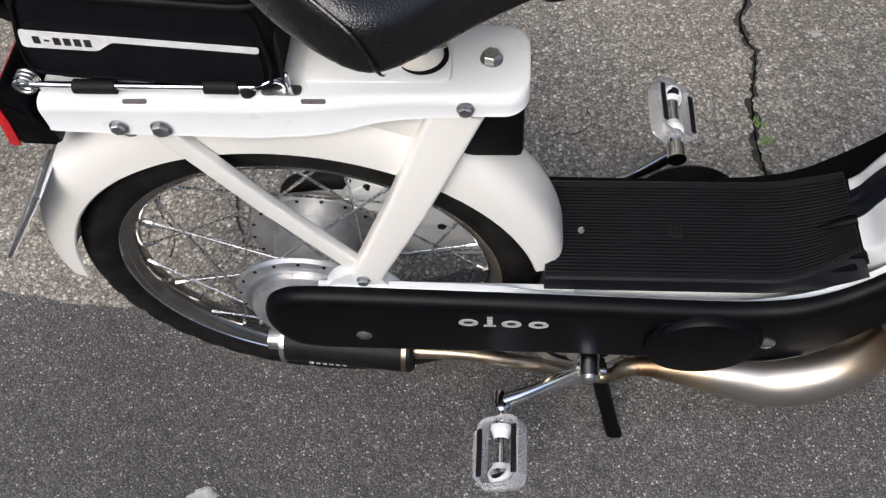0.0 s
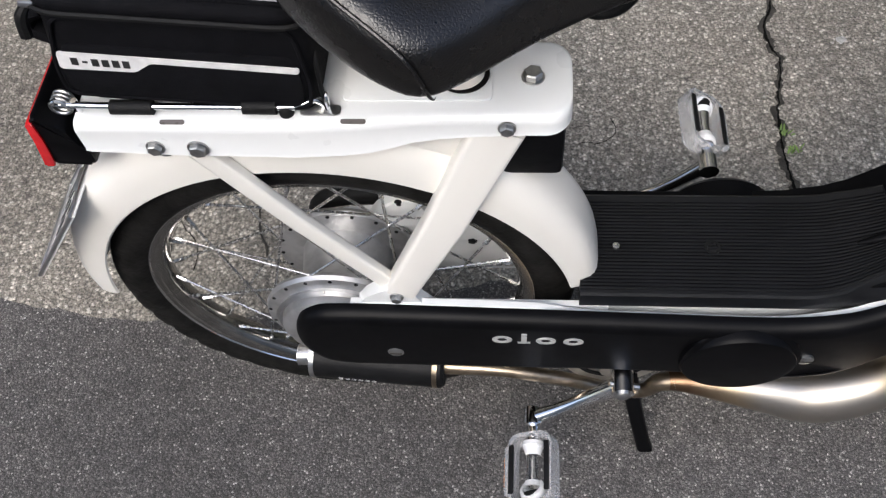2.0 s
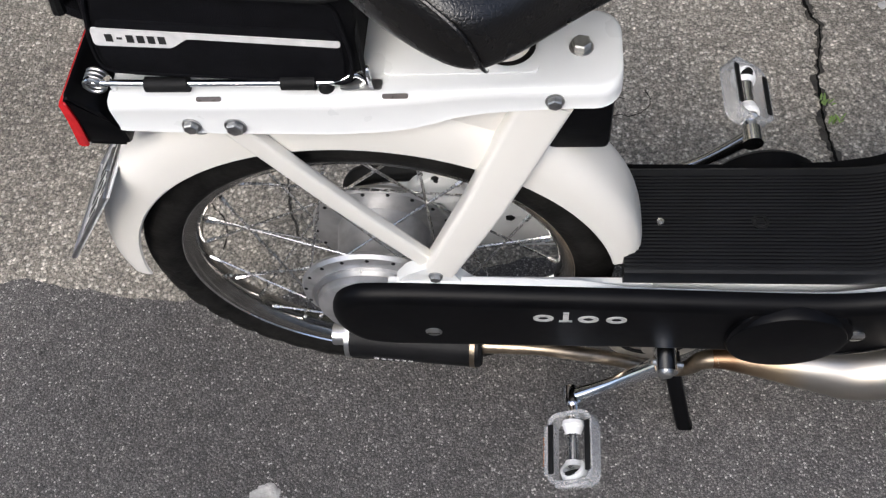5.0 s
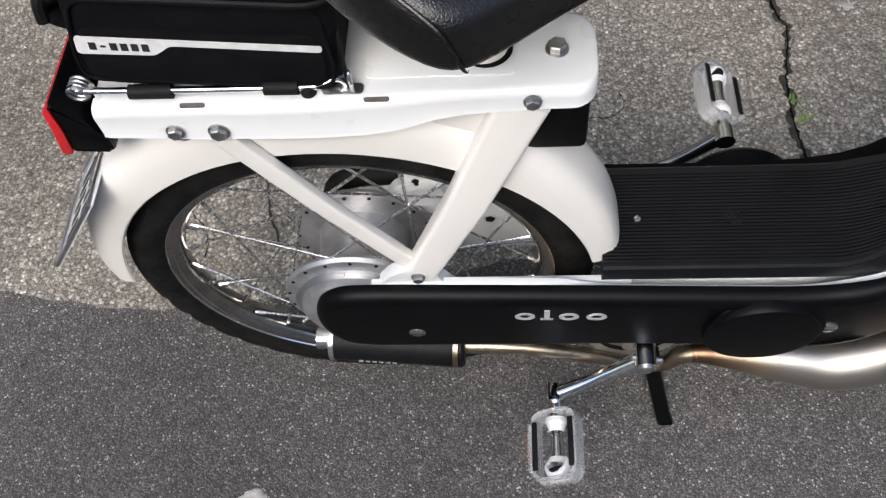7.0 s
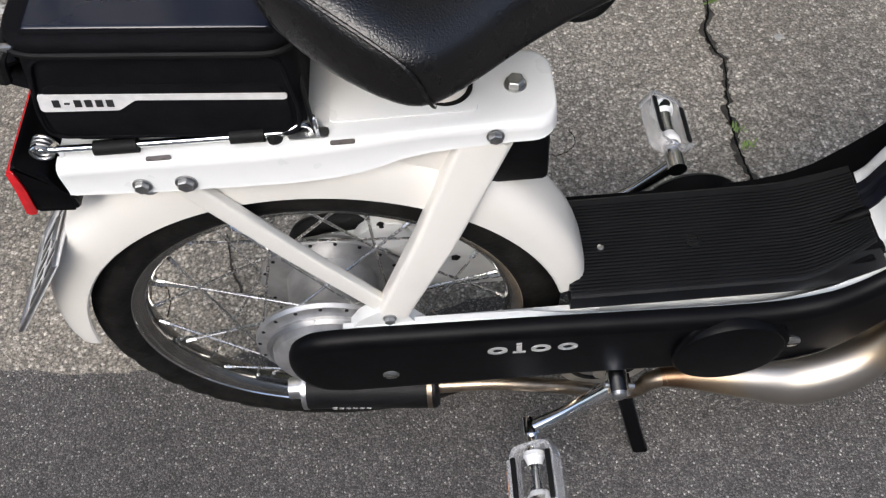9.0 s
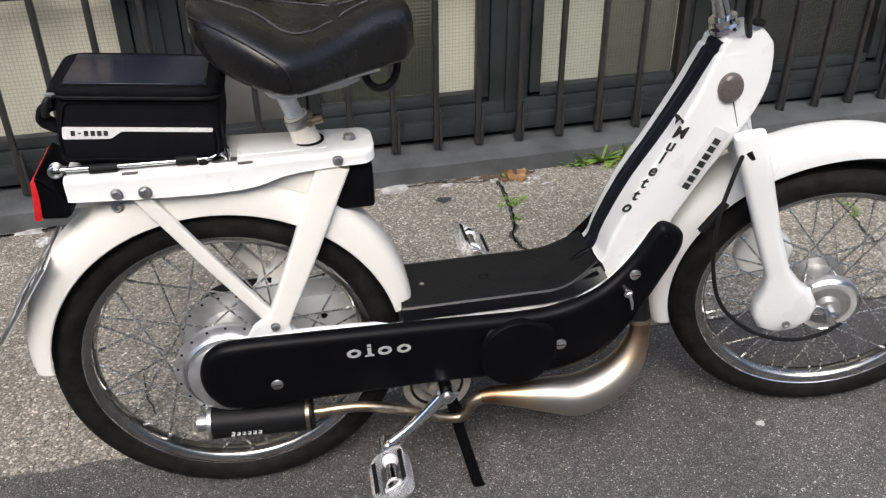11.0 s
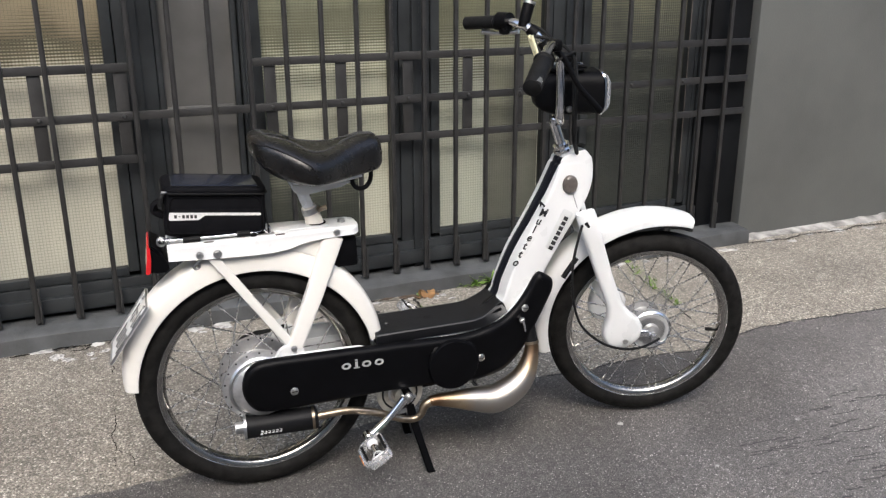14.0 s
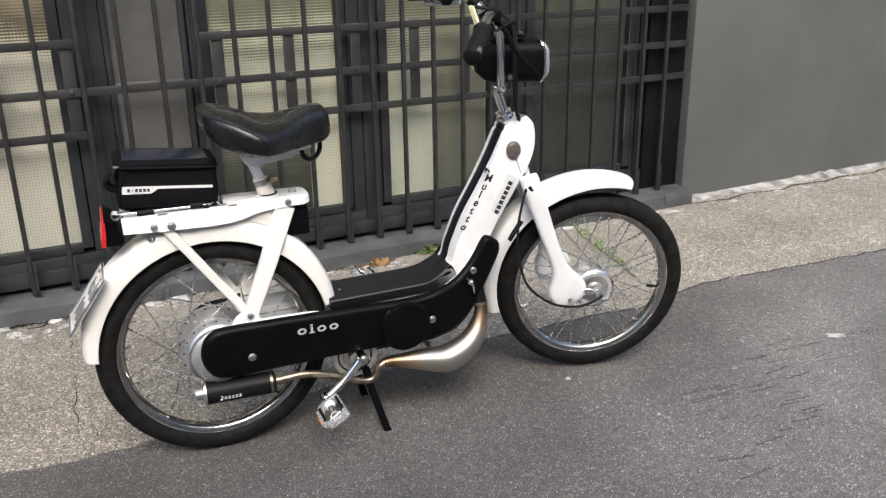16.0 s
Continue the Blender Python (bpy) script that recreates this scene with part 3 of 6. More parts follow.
for nm, x, y, z, r in (("bolt", -0.52, -0.0495, 0.631, 0.0065), ("bolt", -0.483, -0.0492, 0.629, 0.0075), ("bolt", -0.22, -0.0382, 0.6425, 0.0062)):
    bolt(nm, x, y, z, r, moped)
bt = bolt("bolt", 0, 0, 0, 0.008, moped, "large bolt head on the carrier", 0.008)
bt.matrix_basis = pose(-0.199, YC, 0.652, -90, 0, 0)
for x in (-0.498, -0.346):
    part("slot", prism(rrect(0.021, 0.0042, 0.002), 0, -0.001, 0), BROWNPLUG, carrier, "dark elongated slot", pose(x, -0.0437 if x < -0.4 else -0.041, 0.6564 if x < -0.4 else 0.6538, -68, 0, 0))
part("wire_slot", prism(rrect(0.034, 0.011, 0.004), 0, -0.001, 0), ZINC, carrier, "dark slot for the luggage clip wire", pose(-0.374, -0.031, 0.6562, -90, 0, 0))
part("post_gap", lathe([(0.0222, -0.002), (0.0222, 0.0), (0.0, 0.0)], 36), GAP, carrier, "dark gap round the seat post", pose(-0.2572, YC, 0.6571, 90, 0, 0) @ pose(0, 0, 0, 180, 0, 0))
part("rack_pressing", prism(rrect(0.125, 0.058, 0.006), 0, -0.002, 0.001, 2), WHITE, carrier, "raised panel pressed into the carrier", pose(-0.295, YC + 0.001, 0.6545, 90, 0, 0) @ pose(0, 0, 0, 180, 0, 0))
arc = [(-0.415 + 0.323 * math.cos(radians(a)), 0.30 + 0.323 * math.sin(radians(a))) for a in range(99, 56, -3)]
for side in (-1, 1):
    part("side_panel", prism([(-0.466, 0.63), *arc, (-0.225, 0.63)], YC + side * 0.030, YC + side * 0.0345, 0.0), CREAM, carrier, "cream side panel between carrier and mudguard", None, 30)
# black box below the front of the carrier
part("tool_box", box(-0.205, YC + 0.01, 0.586, 0.07, 0.075, 0.07, 0.006), BLACK, moped, "black plastic box under the carrier")

# --- struts ---
def strut(name, a, b, wa, wb, ya, y, th, label):
    a, b = Vector(a), Vector(b)
    d = (b - a).normalized()
    nrm = Vector((-d.y, d.x))
    loops = []
    for p, w in ((a, wa), (a.lerp(b, 0.5), (wa + wb) / 2), (b, wb)):
        loops.append([Vector((p.x + nrm.x * u, ya + (y - ya) * min(1.0, (p - a).length / (b - a).length * 1.6) + v, p.y + nrm.y * u)) for u, v in rrect(w, th, min(w, th) * 0.25, 4)])
    return part(name, loft(loops), CREAM, moped, label)


for side in (-1, 1):
    y = YC + side * 0.056
    strut("thin_strut", (-0.502, 0.632), (-0.338, 0.386), 0.021, 0.02, YC + side * 0.045, y, 0.012, "thin white carrier strut")
    strut("broad_strut", (-0.226, 0.632), (-0.335, 0.388), 0.047, 0.034, YC + side * 0.032, y + side * 0.002, 0.022, "broad tapered white carrier strut")
    part("strut_gusset", prism(soften([(-0.392, 0.352), (-0.372, 0.384), (-0.345, 0.402), (-0.322, 0.398), (-0.315, 0.375), (-0.30, 0.352)], 0.006), y + 0.004, y - 0.012, 0.003), WHITE, moped, "white plate joining the struts")
bolt("bolt", -0.339, -0.061, 0.387, 0.006, moped)
part("hook", tube([(-0.503, -0.028, 0.628), (-0.512, -0.028, 0.622), (-0.521, -0.028, 0.614), (-0.529, -0.028, 0.607), (-0.534, -0.028, 0.6), (-0.53, -0.028, 0.594), (-0.523, -0.028, 0.597), (-0.523, -0.028, 0.604), (-0.529, -0.028, 0.606)], 0.003, 8), ZINC, moped, "small bent steel hook")

# --- pressed frame: low beam under the board, rising into the leg tube and steering head ---
spine = [(-0.125, 0.333, 0.06, 0.052), (-0.1, 0.333, 0.064, 0.054), (0.0, 0.333, 0.064, 0.055), (0.08, 0.334, 0.06, 0.053), (0.15, 0.349, 0.062, 0.053), (0.21, 0.393, 0.062, 0.051), (0.238, 0.445, 0.08, 0.0475),
         (0.27, 0.513, 0.087, 0.045), (0.312, 0.583, 0.091, 0.043), (0.355, 0.653, 0.101, 0.0415), (0.376, 0.698, 0.103, 0.039), (0.384, 0.735, 0.092, 0.036), (0.383, 0.754, 0.078, 0.034), (0.382, 0.763, 0.064, 0.033), (0.381, 0.768, 0.052, 0.032)]
fine = spline([Vector(s) for s in spine], 5)
loops = []
for i, p in enumerate(fine):
    a, b = fine[max(0, i - 1)], fine[min(len(fine) - 1, i + 1)]
    d = Vector((b[0] - a[0], b[1] - a[1])).normalized()
    nrm = Vector((-d.y, d.x))
    tuck = math.exp(-((p[0] - 0.18) / 0.05) ** 2) if p[1] < 0.5 else 0.0
    loops.append([Vector((p[0] + nrm.x * v, YC + (u * (1.14 if p[1] < 0.5 else max(1.0, 1.14 - 0.9 * (p[1] - 0.5))) if u > 0 else u * (1 - 0.36 * tuck)), p[1] + nrm.y * v)) for u, v in rrect(2 * p[3], p[2], 0.008, 4)])
for side in (-1, 1):
    part("frame_rail", box(-0.25, YC + side * 0.054, 0.332, 0.28, 0.008, 0.04, 0.002), WHITE, moped, "white side rail of the frame beside the wheel")
body = part("frame_shell", loft(loops), WHITE, moped, "white pressed-steel frame with a deep leg tube")
# rubber strip along the leg tube
loops = []
for i, p in enumerate(fine):
    if not (0.36 < p[1] < 0.762) or p[0] < 0.17:
        continue
    a, b = fine[i - 1], fine[i + 1]
    d = Vector((b[0] - a[0], b[1] - a[1])).normalized()
    nrm = Vector((-d.y, d.x))
    h = p[2] / 2
    low = max(0.0, min(1.0, (0.74 - p[1]) / 0.32))
    sec = [(u * p[3] / 0.05 * low + (u * 1.15 - 0.0315) * (1 - low), h + v) for u, v in ((0.003, -0.004), (0.004, 0.002), (0.015, 0.004), (0.018, 0.0012), (0.024, 0.0012), (0.027, 0.004), (0.038, 0.002), (0.039, -0.004))]
    loops.append([Vector((p[0] + nrm.x * v, YC + u, p[1] + nrm.y * v)) for u, v in sec])
part("leg_strip", loft(loops), NAVY, moped, "blue-black rubber strip down the leg tube")
plug = part("side_plug", lathe([(0.023, 0.0), (0.0235, -0.005), (0.021, -0.009), (0.012, -0.012), (0.0, -0.013)], 32), BROWNPLUG, moped, "domed grey-brown reflector on the steering head", pose(0.363, YC - 0.0385, 0.692) @ Matrix.Diagonal((0.86, 1, 1, 1)))
part("side_plug", lathe([(0.024, 0.0), (0.0245, 0.006), (0.021, 0.013), (0.012, 0.017), (0.0, 0.018)], 32), BROWNPLUG, moped, "domed grey-brown reflector on the steering head", pose(0.36, YC + 0.0385, 0.692))
part("seam_line", box(0, 0, 0, 0.0012, 0.001, 0.07, 0.0), DIRT, moped, "dark panel seam", pose(0.376, YC - 0.0416, 0.655, 0, -18, 3), 0)
# maker's plaque: pale raised panel with unreadable dark bars
plaque = part("plaque", prism(rrect(0.03, 0.122, 0.005), 0, -0.0015, 0.0008, 2), FARWHITE, moped, "pale plaque with dark lettering bars", pose(0.331, YC - 0.0425, 0.573, 0, 29, 0))
for k in range(7):
    part("letter_bar", box(0, 0, 0, 0.012, 0.0008, 0.0098, 0.0), DECAL, plaque, "", pose(0.331, YC - 0.0445, 0.573, 0, 29, 0) @ pose(0.002, 0, -0.0405 + k * 0.0135), 0)


def lettering(text, size, material, parent, m, label, thick=0.0006):
    cu = bpy.data.curves.new("lettering", "FONT")
    cu.body, cu.size, cu.extrude, cu.align_x, cu.align_y = text, size, thick, "CENTER", "CENTER"
    cu.shear, cu.offset = 0.25, 0.0006
    ob = bpy.data.objects.new("lettering", cu)
    scene.collection.objects.link(ob)
    me = bpy.data.meshes.new_from_object(ob.evaluated_get(bpy.context.evaluated_depsgraph_get()))
    bpy.data.objects.remove(ob)
    me.materials.append(material)
    out = new("lettering", me)
    out.parent, out.matrix_basis = parent, m
    tagged(out, label=label)
    return out


part("lettering_mark", prism(soften([(0.281, 0.643), (0.282, 0.652), (0.277, 0.661), (0.285, 0.659), (0.296, 0.647), (0.293, 0.642), (0.288, 0.651)], 0.002), YC - 0.0435, YC - 0.0448, 0), DECAL, moped, "small black figure stuck above the letters", None, 0)
for k, ch in enumerate("Muletto"):
    t = k / 6
    lettering(ch, 0.0265 if k == 0 else 0.0275, DECAL, moped, pose(0.290 - 0.072 * t, YC - 0.0442, 0.629 - 0.118 * t, 90, 0, 0) @ pose(0, 0, 0, 0, 0, -14), "handwritten black letter stuck on the leg tube")

# --- foot board mat with fine ribs ---
RIBS = 27
prof = [(-0.0635, -0.025), (-0.0635, -0.003), (-0.061, 0.0)]
for k in range(RIBS):
    y0 = -0.0585 + 0.1165 * k / RIBS
    w = 0.1165 / RIBS
    prof += [(y0 + 0.15 * w, 0.0), (y0 + 0.32 * w, 0.002), (y0 + 0.68 * w, 0.002), (y0 + 0.85 * w, 0.0)]
prof += [(0.064, 0.0), (0.068, -0.003), (0.068, -0.022)]
line = spline([(-0.143, 0.382), (-0.05, 0.382), (0.06, 0.382), (0.1, 0.3825), (0.128, 0.3865), (0.154, 0.397), (0.18, 0.412)], 5)
loops = []
for i, p in enumerate(line):
    a, b = line[max(0, i - 1)], line[min(len(line) - 1, i + 1)]
    d = (b - a).normalized()
    shrink = max(0.0, (p.x - 0.14)) * 2.2
    inset = max(0.0, min(1.0, (p.x - 0.1) / 0.085)) ** 1.5 * 0.024
    flare = inset * 0.85
    loops.append([Vector((p.x - d.y * h, YC + 0.004 + (y * (1.0 - shrink) if y > 0 else y * (1.0 - inset / 0.0635) - (flare if h < -0.01 else 0.0)), p.y + d.x * h)) for y, h in prof + [(0.066, -0.023), (-0.0615, -0.026)]])
board = part("foot_board", loft(loops), MATRUBBER, moped, "black ribbed rubber foot board", smooth=20)
part("board_screw", lathe([(0.0045, 0), (0.004, 0.002), (0.0, 0.0025)], 16), CHROME, board, "bright screw head", pose(-0.103, YC, 0.3835, 90, 0, 0))
part("board_plug", lathe([(0.009, 0), (0.009, 0.0018), (0.006, 0.0022), (0.005, 0.0006), (0.0, 0.0006)], 20), RUBBER, board, "round rubber plug", pose(0.0, YC, 0.3825, 90, 0, 0))
part("board_lip", prism(soften([(0.10, 0.365), (0.165, 0.366), (0.196, 0.39), (0.186, 0.4115), (0.176, 0.408), (0.154, 0.394), (0.128, 0.384), (0.1, 0.379)], 0.005), YC + 0.057, YC - 0.042, 0.004, 2, True), BLACK, board, "turned-up black front lip of the foot board")
part("board_corner", prism(soften([(0.13, 0.366), (0.165, 0.372), (0.183, 0.388), (0.178, 0.4), (0.162, 0.394), (0.145, 0.386), (0.13, 0.38)], 0.004), YC - 0.04, YC - 0.05, 0.003, 2, True), BLACK, board, "black side of the front lip")
part("board_ridge", tube([(0.148, YC, 0.3945), (0.168, YC, 0.4055), (0.183, YC, 0.4135)], [0.003, 0.0055, 0.0055], 10), BLACK, board, "raised black rib on the front ramp")
part("board_clip", box(-0.04, YC + 0.074, 0.36, 0.022, 0.004, 0.016, 0.001), ZINC, board, "grey clip on the board edge")

def climb(p):
    """The front of the cover follows the frame inwards as it rises."""
    k = max(0.0, min(1.0, (p.x - 0.12) / 0.11))
    k = k * k * (3 - 2 * k)
    return Vector((p.x + 0.020 * k, p.y + 0.0225 * k, p.z - 0.021 * k))


# --- white flange that shows between the board and the cover ---
flange = spline([(-0.392, 0.371), (-0.3, 0.3725), (-0.16, 0.3665), (-0.04, 0.3595), (0.04, 0.3565), (0.09, 0.359), (0.135, 0.371), (0.165, 0.392), (0.192, 0.422), (0.218, 0.462), (0.236, 0.492)], 5)
loops = []
for i, p in enumerate(flange):
    a, b = flange[max(0, i - 1)], flange[min(len(flange) - 1, i + 1)]
    d = (b - a).normalized()
    ahead = max(0.0, min(1.0, (p.x - 0.07) / 0.05))
    sink = 0.0125 * max(0.0, min(1.0, (p.x + 0.19) / 0.05)) * (1.0 - 0.45 * ahead)
    loops.append([Vector((p.x - d.y * (v - sink), -0.058 + u, p.y + d.x * (v - sink))) for u, v in ((-0.0046, -0.012), (-0.0046, -0.0012), (-0.0036, -0.0001), (0.0036, -0.0001), (0.0046, -0.0012), (0.0046, -0.012))])
loops = [[climb(p) for p in loop] for loop in loops]
part("frame_flange", loft(loops), WHITE, moped, "white rolled flange of the frame beside the cover")

# --- long belt cover ---
outline = [(-0.4, 0.2435), (-0.435, 0.252), (-0.456, 0.278), (-0.463, 0.31), (-0.456, 0.342), (-0.437, 0.364), (-0.405, 0.373), (-0.3, 0.371), (-0.16, 0.366), (-0.04, 0.361), (0.04, 0.358), (0.09, 0.36), (0.135, 0.37), (0.168, 0.388),
           (0.195, 0.417), (0.222, 0.456), (0.243, 0.491), (0.256, 0.502), (0.272, 0.497), (0.29, 0.484), (0.295, 0.47), (0.291, 0.447), (0.27, 0.405), (0.245, 0.358), (0.217, 0.31), (0.19, 0.272), (0.165, 0.249), (0.13, 0.236), (0.09, 0.231),
           (0.02, 0.237), (-0.1, 0.243), (-0.25, 0.243)]
smoothline = [tuple(v) for v in spline([Vector(p) for p in outline + outline[:1]], 4)][:-1]
rim_r = 0.0165
nrm2 = []
for i, p in enumerate(smoothline):
    d = (Vector(smoothline[(i + 2) % len(smoothline)]) - Vector(smoothline[i - 2])).normalized()
    nrm2.append(Vector((d.y, -d.x)))
turn = sum(smoothline[i - 1][0] * smoothline[i][1] - smoothline[i][0] * smoothline[i - 1][1] for i in range(len(smoothline)))
inward = -1.0 if turn > 0 else 1.0
loops = [[Vector((x, -0.0625, z)) for x, z in smoothline]]
for k in range(9):
    a = k / 8 * math.pi / 2
    off, y = rim_r * (1 - math.cos(a)), -0.082 + rim_r * (1 - math.sin(a))
    loops.append([Vector((x + inward * q.x * off, y, z + inward * q.y * off)) for (x, z), q in zip(smoothline, nrm2)])

loops = [[climb(p) for p in loop] for loop in loops]
cover = part("belt_cover", loft(loops), SATIN, moped, "long satin-black drive cover", smooth=60)
part("cover_boss", merge(lathe([(0.064, 0.012), (0.064, -0.006), (0.061, -0.0105), (0.055, -0.012), (0.0, -0.013)], 56)), SATIN, cover, "round black bulge on the cover", pose(0.036, -0.079, 0.29))
hood = [[Vector((0.036 + u, -0.062 + (yf + 0.062) * (0.5 + v), z)) for u, v in rrect(2 * hw, 1.0, 0.25, 4)] for z, hw, yf in ((0.29, 0.064, -0.0895), (0.312, 0.063, -0.0895), (0.33, 0.057, -0.088), (0.341, 0.047, -0.0838), (0.3495, 0.037, -0.0765), (0.354, 0.031, -0.069))]
part("cover_boss_hood", loft(hood), SATIN, cover, "flared top of the bulge", None, 60)
for x, y, z in ((-0.349, -0.0815, 0.291), (0.108, -0.0815, 0.294), (0.234, -0.0595, 0.397)):
    s = part("cover_screw", lathe([(0.0095, 0.002), (0.0095, -0.001), (0.0075, -0.0025), (0.0, -0.003)], 20), ZINC, cover, "slotted screw head", pose(x, y, z))
    part("screw_slot", box(x, y - 0.0031, z, 0.014, 0.0006, 0.002, 0), DIRT, s, "", None, 0)
# silver badge: plain rounded shapes
bx, bz, by = -0.23, 0.332, -0.0823
for k, (dx, shape) in enumerate(((0.0, "ring"), (0.024, "bar"), (0.048, "ring"), (0.078, "ring"))):
    m = pose(bx + dx + 0.004, by, bz - dx * 0.03)
    if shape == "bar":
        part("badge_shape", merge(box(0, 0, 0, 0.006, 0.0012, 0.016, 0), box(0, 0, -0.007, 0.014, 0.0012, 0.003, 0), box(0, 0, 0.0125, 0.006, 0.0012, 0.004, 0)), BADGE, cover, "small silver badge shape", m, 0)
    else:
        bm = lathe([(0.0088, 0), (0.0088, -0.001), (0.0046, -0.001), (0.0046, 0)], 28, True)
        bm.transform(Matrix.Diagonal((1.25, 1, 0.9, 1)))
        part("badge_shape", bm, BADGE, cover, "small silver badge shape", m, 30)
part("decompressor_lever", merge(tube([(0.218, -0.055, 0.375), (0.218, -0.079, 0.375)], 0.0075, 14, 1), tube([(0.219, -0.077, 0.375), (0.224, -0.079, 0.359), (0.227, -0.078, 0.343)], [0.0042, 0.0035, 0.0025], 8)), CHROME, moped, "small chromed lever on the cover")

# far side: engine and chain side covers
part("far_cover", prism([tuple(v) for v in spline([(-0.35, 0.25), (-0.37, 0.29), (-0.35, 0.33), (-0.2, 0.342), (0.1, 0.345), (0.2, 0.4), (0.27, 0.49), (0.285, 0.47), (0.2, 0.28), (0.12, 0.24), (-0.1, 0.24), (-0.35, 0.25)], 4)][:-1], 0.112, 0.07, 0.008, 3), SATIN, moped, "black cover on the far side")
part("far_boss", lathe([(0.066, -0.02), (0.066, 0.03), (0.06, 0.037), (0.0, 0.039)], 48), SATIN, moped, "round black bulge on the far cover", pose(0.036, 0.094, 0.283))
chain = part("chain_guard", prism(soften([(-0.32, 0.243), (-0.325, 0.3), (-0.36, 0.352), (-0.42, 0.352), (-0.42, 0.362), (-0.37, 0.37), (-0.3, 0.385), (-0.2, 0.385), (-0.135, 0.36), (-0.125, 0.3), (-0.13, 0.243)], 0.008), 0.071, 0.06, 0.004), FARWHITE, moped, "greyish-white guard panel beyond the wheel")
part("guard_bracket", prism(soften([(-0.378, 0.35), (-0.36, 0.415), (-0.32, 0.42), (-0.332, 0.35)], 0.004), 0.061, 0.056, 0.001), FARWHITE, chain, "upright grey bracket")
part("guard_screw", lathe([(0.006, 0), (0.006, -0.003), (0.0, -0.004)], 14), MATBLACK, chain, "dark screw", pose(-0.345, 0.0555, 0.396))
part("guard_screw", lathe([(0.006, 0), (0.006, -0.003), (0.0, -0.004)], 5), MATBLACK, chain, "dark screw", pose(-0.265, 0.0595, 0.311))
part("chain_cover_black", tube([(-0.452, 0.085, 0.335), (-0.44, 0.085, 0.358), (-0.405, 0.085, 0.368), (-0.355, 0.085, 0.368)], 0.014, 10, flat=0.8), RUBBER, moped, "black curved chain shield")

# --- exhaust ---
xp = [(0.250, -0.035, 0.36), (0.256, -0.045, 0.315), (0.255, -0.055, 0.275), (0.236, -0.064, 0.225), (0.2, -0.069, 0.19), (0.148, -0.07, 0.17), (0.095, -0.068, 0.177), (0.045, -0.068, 0.186), (0.0, -0.067, 0.193), (-0.024, -0.068, 0.194)]
xr = [0.015, 0.016, 0.0185, 0.0275, 0.0345, 0.0365, 0.0305, 0.022, 0.0155, 0.012]
exhaust = part("exhaust_chamber", tube(xp, xr, 24, 6), PIPE, moped, "heat-tinted bare steel expansion chamber")
part("exhaust_flange", tube([(0.248, -0.033, 0.375), (0.253, -0.042, 0.322), (0.2555, -0.048, 0.3)], 0.0188, 18, 1), MATBLACK, exhaust, "blackened exhaust flange")
part("exhaust_clamp", tube([(0.2553, -0.0478, 0.301), (0.2556, -0.0495, 0.294)], 0.0205, 18, 1), BRASS, exhaust, "rusty clamp on the pipe")
part("tail_pipe", tube([(-0.015, -0.068, 0.195), (-0.035, -0.068, 0.186), (-0.045, -0.068, 0.165), (-0.062, -0.067, 0.154), (-0.095, -0.066, 0.160), (-0.14, -0.066, 0.182), (-0.19, -0.067, 0.201), (-0.235, -0.065, 0.209), (-0.3, -0.061, 0.206)],
                    [0.0125, 0.011, 0.0095, 0.009, 0.009, 0.009, 0.009, 0.009, 0.0105], 14, 6), BRASS, exhaust, "brown heat-tinted tail pipe")
muffler = part("muffler", tube([(-0.464, -0.05, 0.206), (-0.462, -0.05, 0.206), (-0.302, -0.061, 0.205), (-0.299, -0.061, 0.205)], [0.025, 0.0275, 0.0275, 0.024], 32, 1), MATBLACK, moped, "black cylindrical muffler with a bare end")
part("muffler_ring", tube([(-0.467, -0.0498, 0.2061), (-0.461, -0.0502, 0.206)], 0.0282, 32, 1), STEEL, muffler, "bare steel end ring")
part("muffler_tip", lathe([(0.0135, 0), (0.0135, 0.022), (0.010, 0.022), (0.010, 0.004)], 24), STEEL, muffler, "bare aluminium outlet", pose(-0.464, -0.05, 0.206) @ pose(0, 0, 0, 0, 0, 90))
for k in range(6):
    part("muffler_mark", box(0, 0, 0, 0.0055, 0.0006, 0.0085 + (0.004 if k == 0 else 0), 0), PLATE, muffler, "white maker's mark bar", pose(-0.43 + 0.0085 * k, -0.0785 - 0.0006 * k, 0.199, 12, 14, -4), 0)
part("muffler_strap", tube([(-0.306, -0.0608, 0.2051), (-0.312, -0.0604, 0.2051)], 0.0283, 32, 1), BRASS, muffler, "browned steel strap")
part("muffler_bracket", box(-0.31, -0.055, 0.236, 0.016, 0.004, 0.03, 0.001), ZINC, muffler, "steel hanger")

# --- cranks, pulley, pedals ---
part("crank_pulley", merge(lathe([(0.056, 0.0), (0.058, -0.004), (0.056, -0.008), (0.049, -0.006), (0.04, -0.003), (0.018, -0.003), (0.016, -0.02), (0.0, -0.02)], 48)), PULLEY, moped, "pale cast pulley behind the crank", pose(-0.094, -0.052, 0.226))
part("pulley_groove", lathe([(0.0405, -0.0034), (0.041, -0.0056), (0.0445, -0.0066), (0.045, -0.0046)], 48, True), MATBLACK, moped, "dark groove round the pulley", pose(-0.094, -0.0525, 0.226))
part("pulley_ring", lathe([(0.024, -0.003), (0.025, -0.0085), (0.029, -0.0085), (0.03, -0.003)], 40, True), STEEL, moped, "turned steel ring on the pulley", pose(-0.094, -0.052, 0.226))
CR = Vector((-0.085, 0.234))
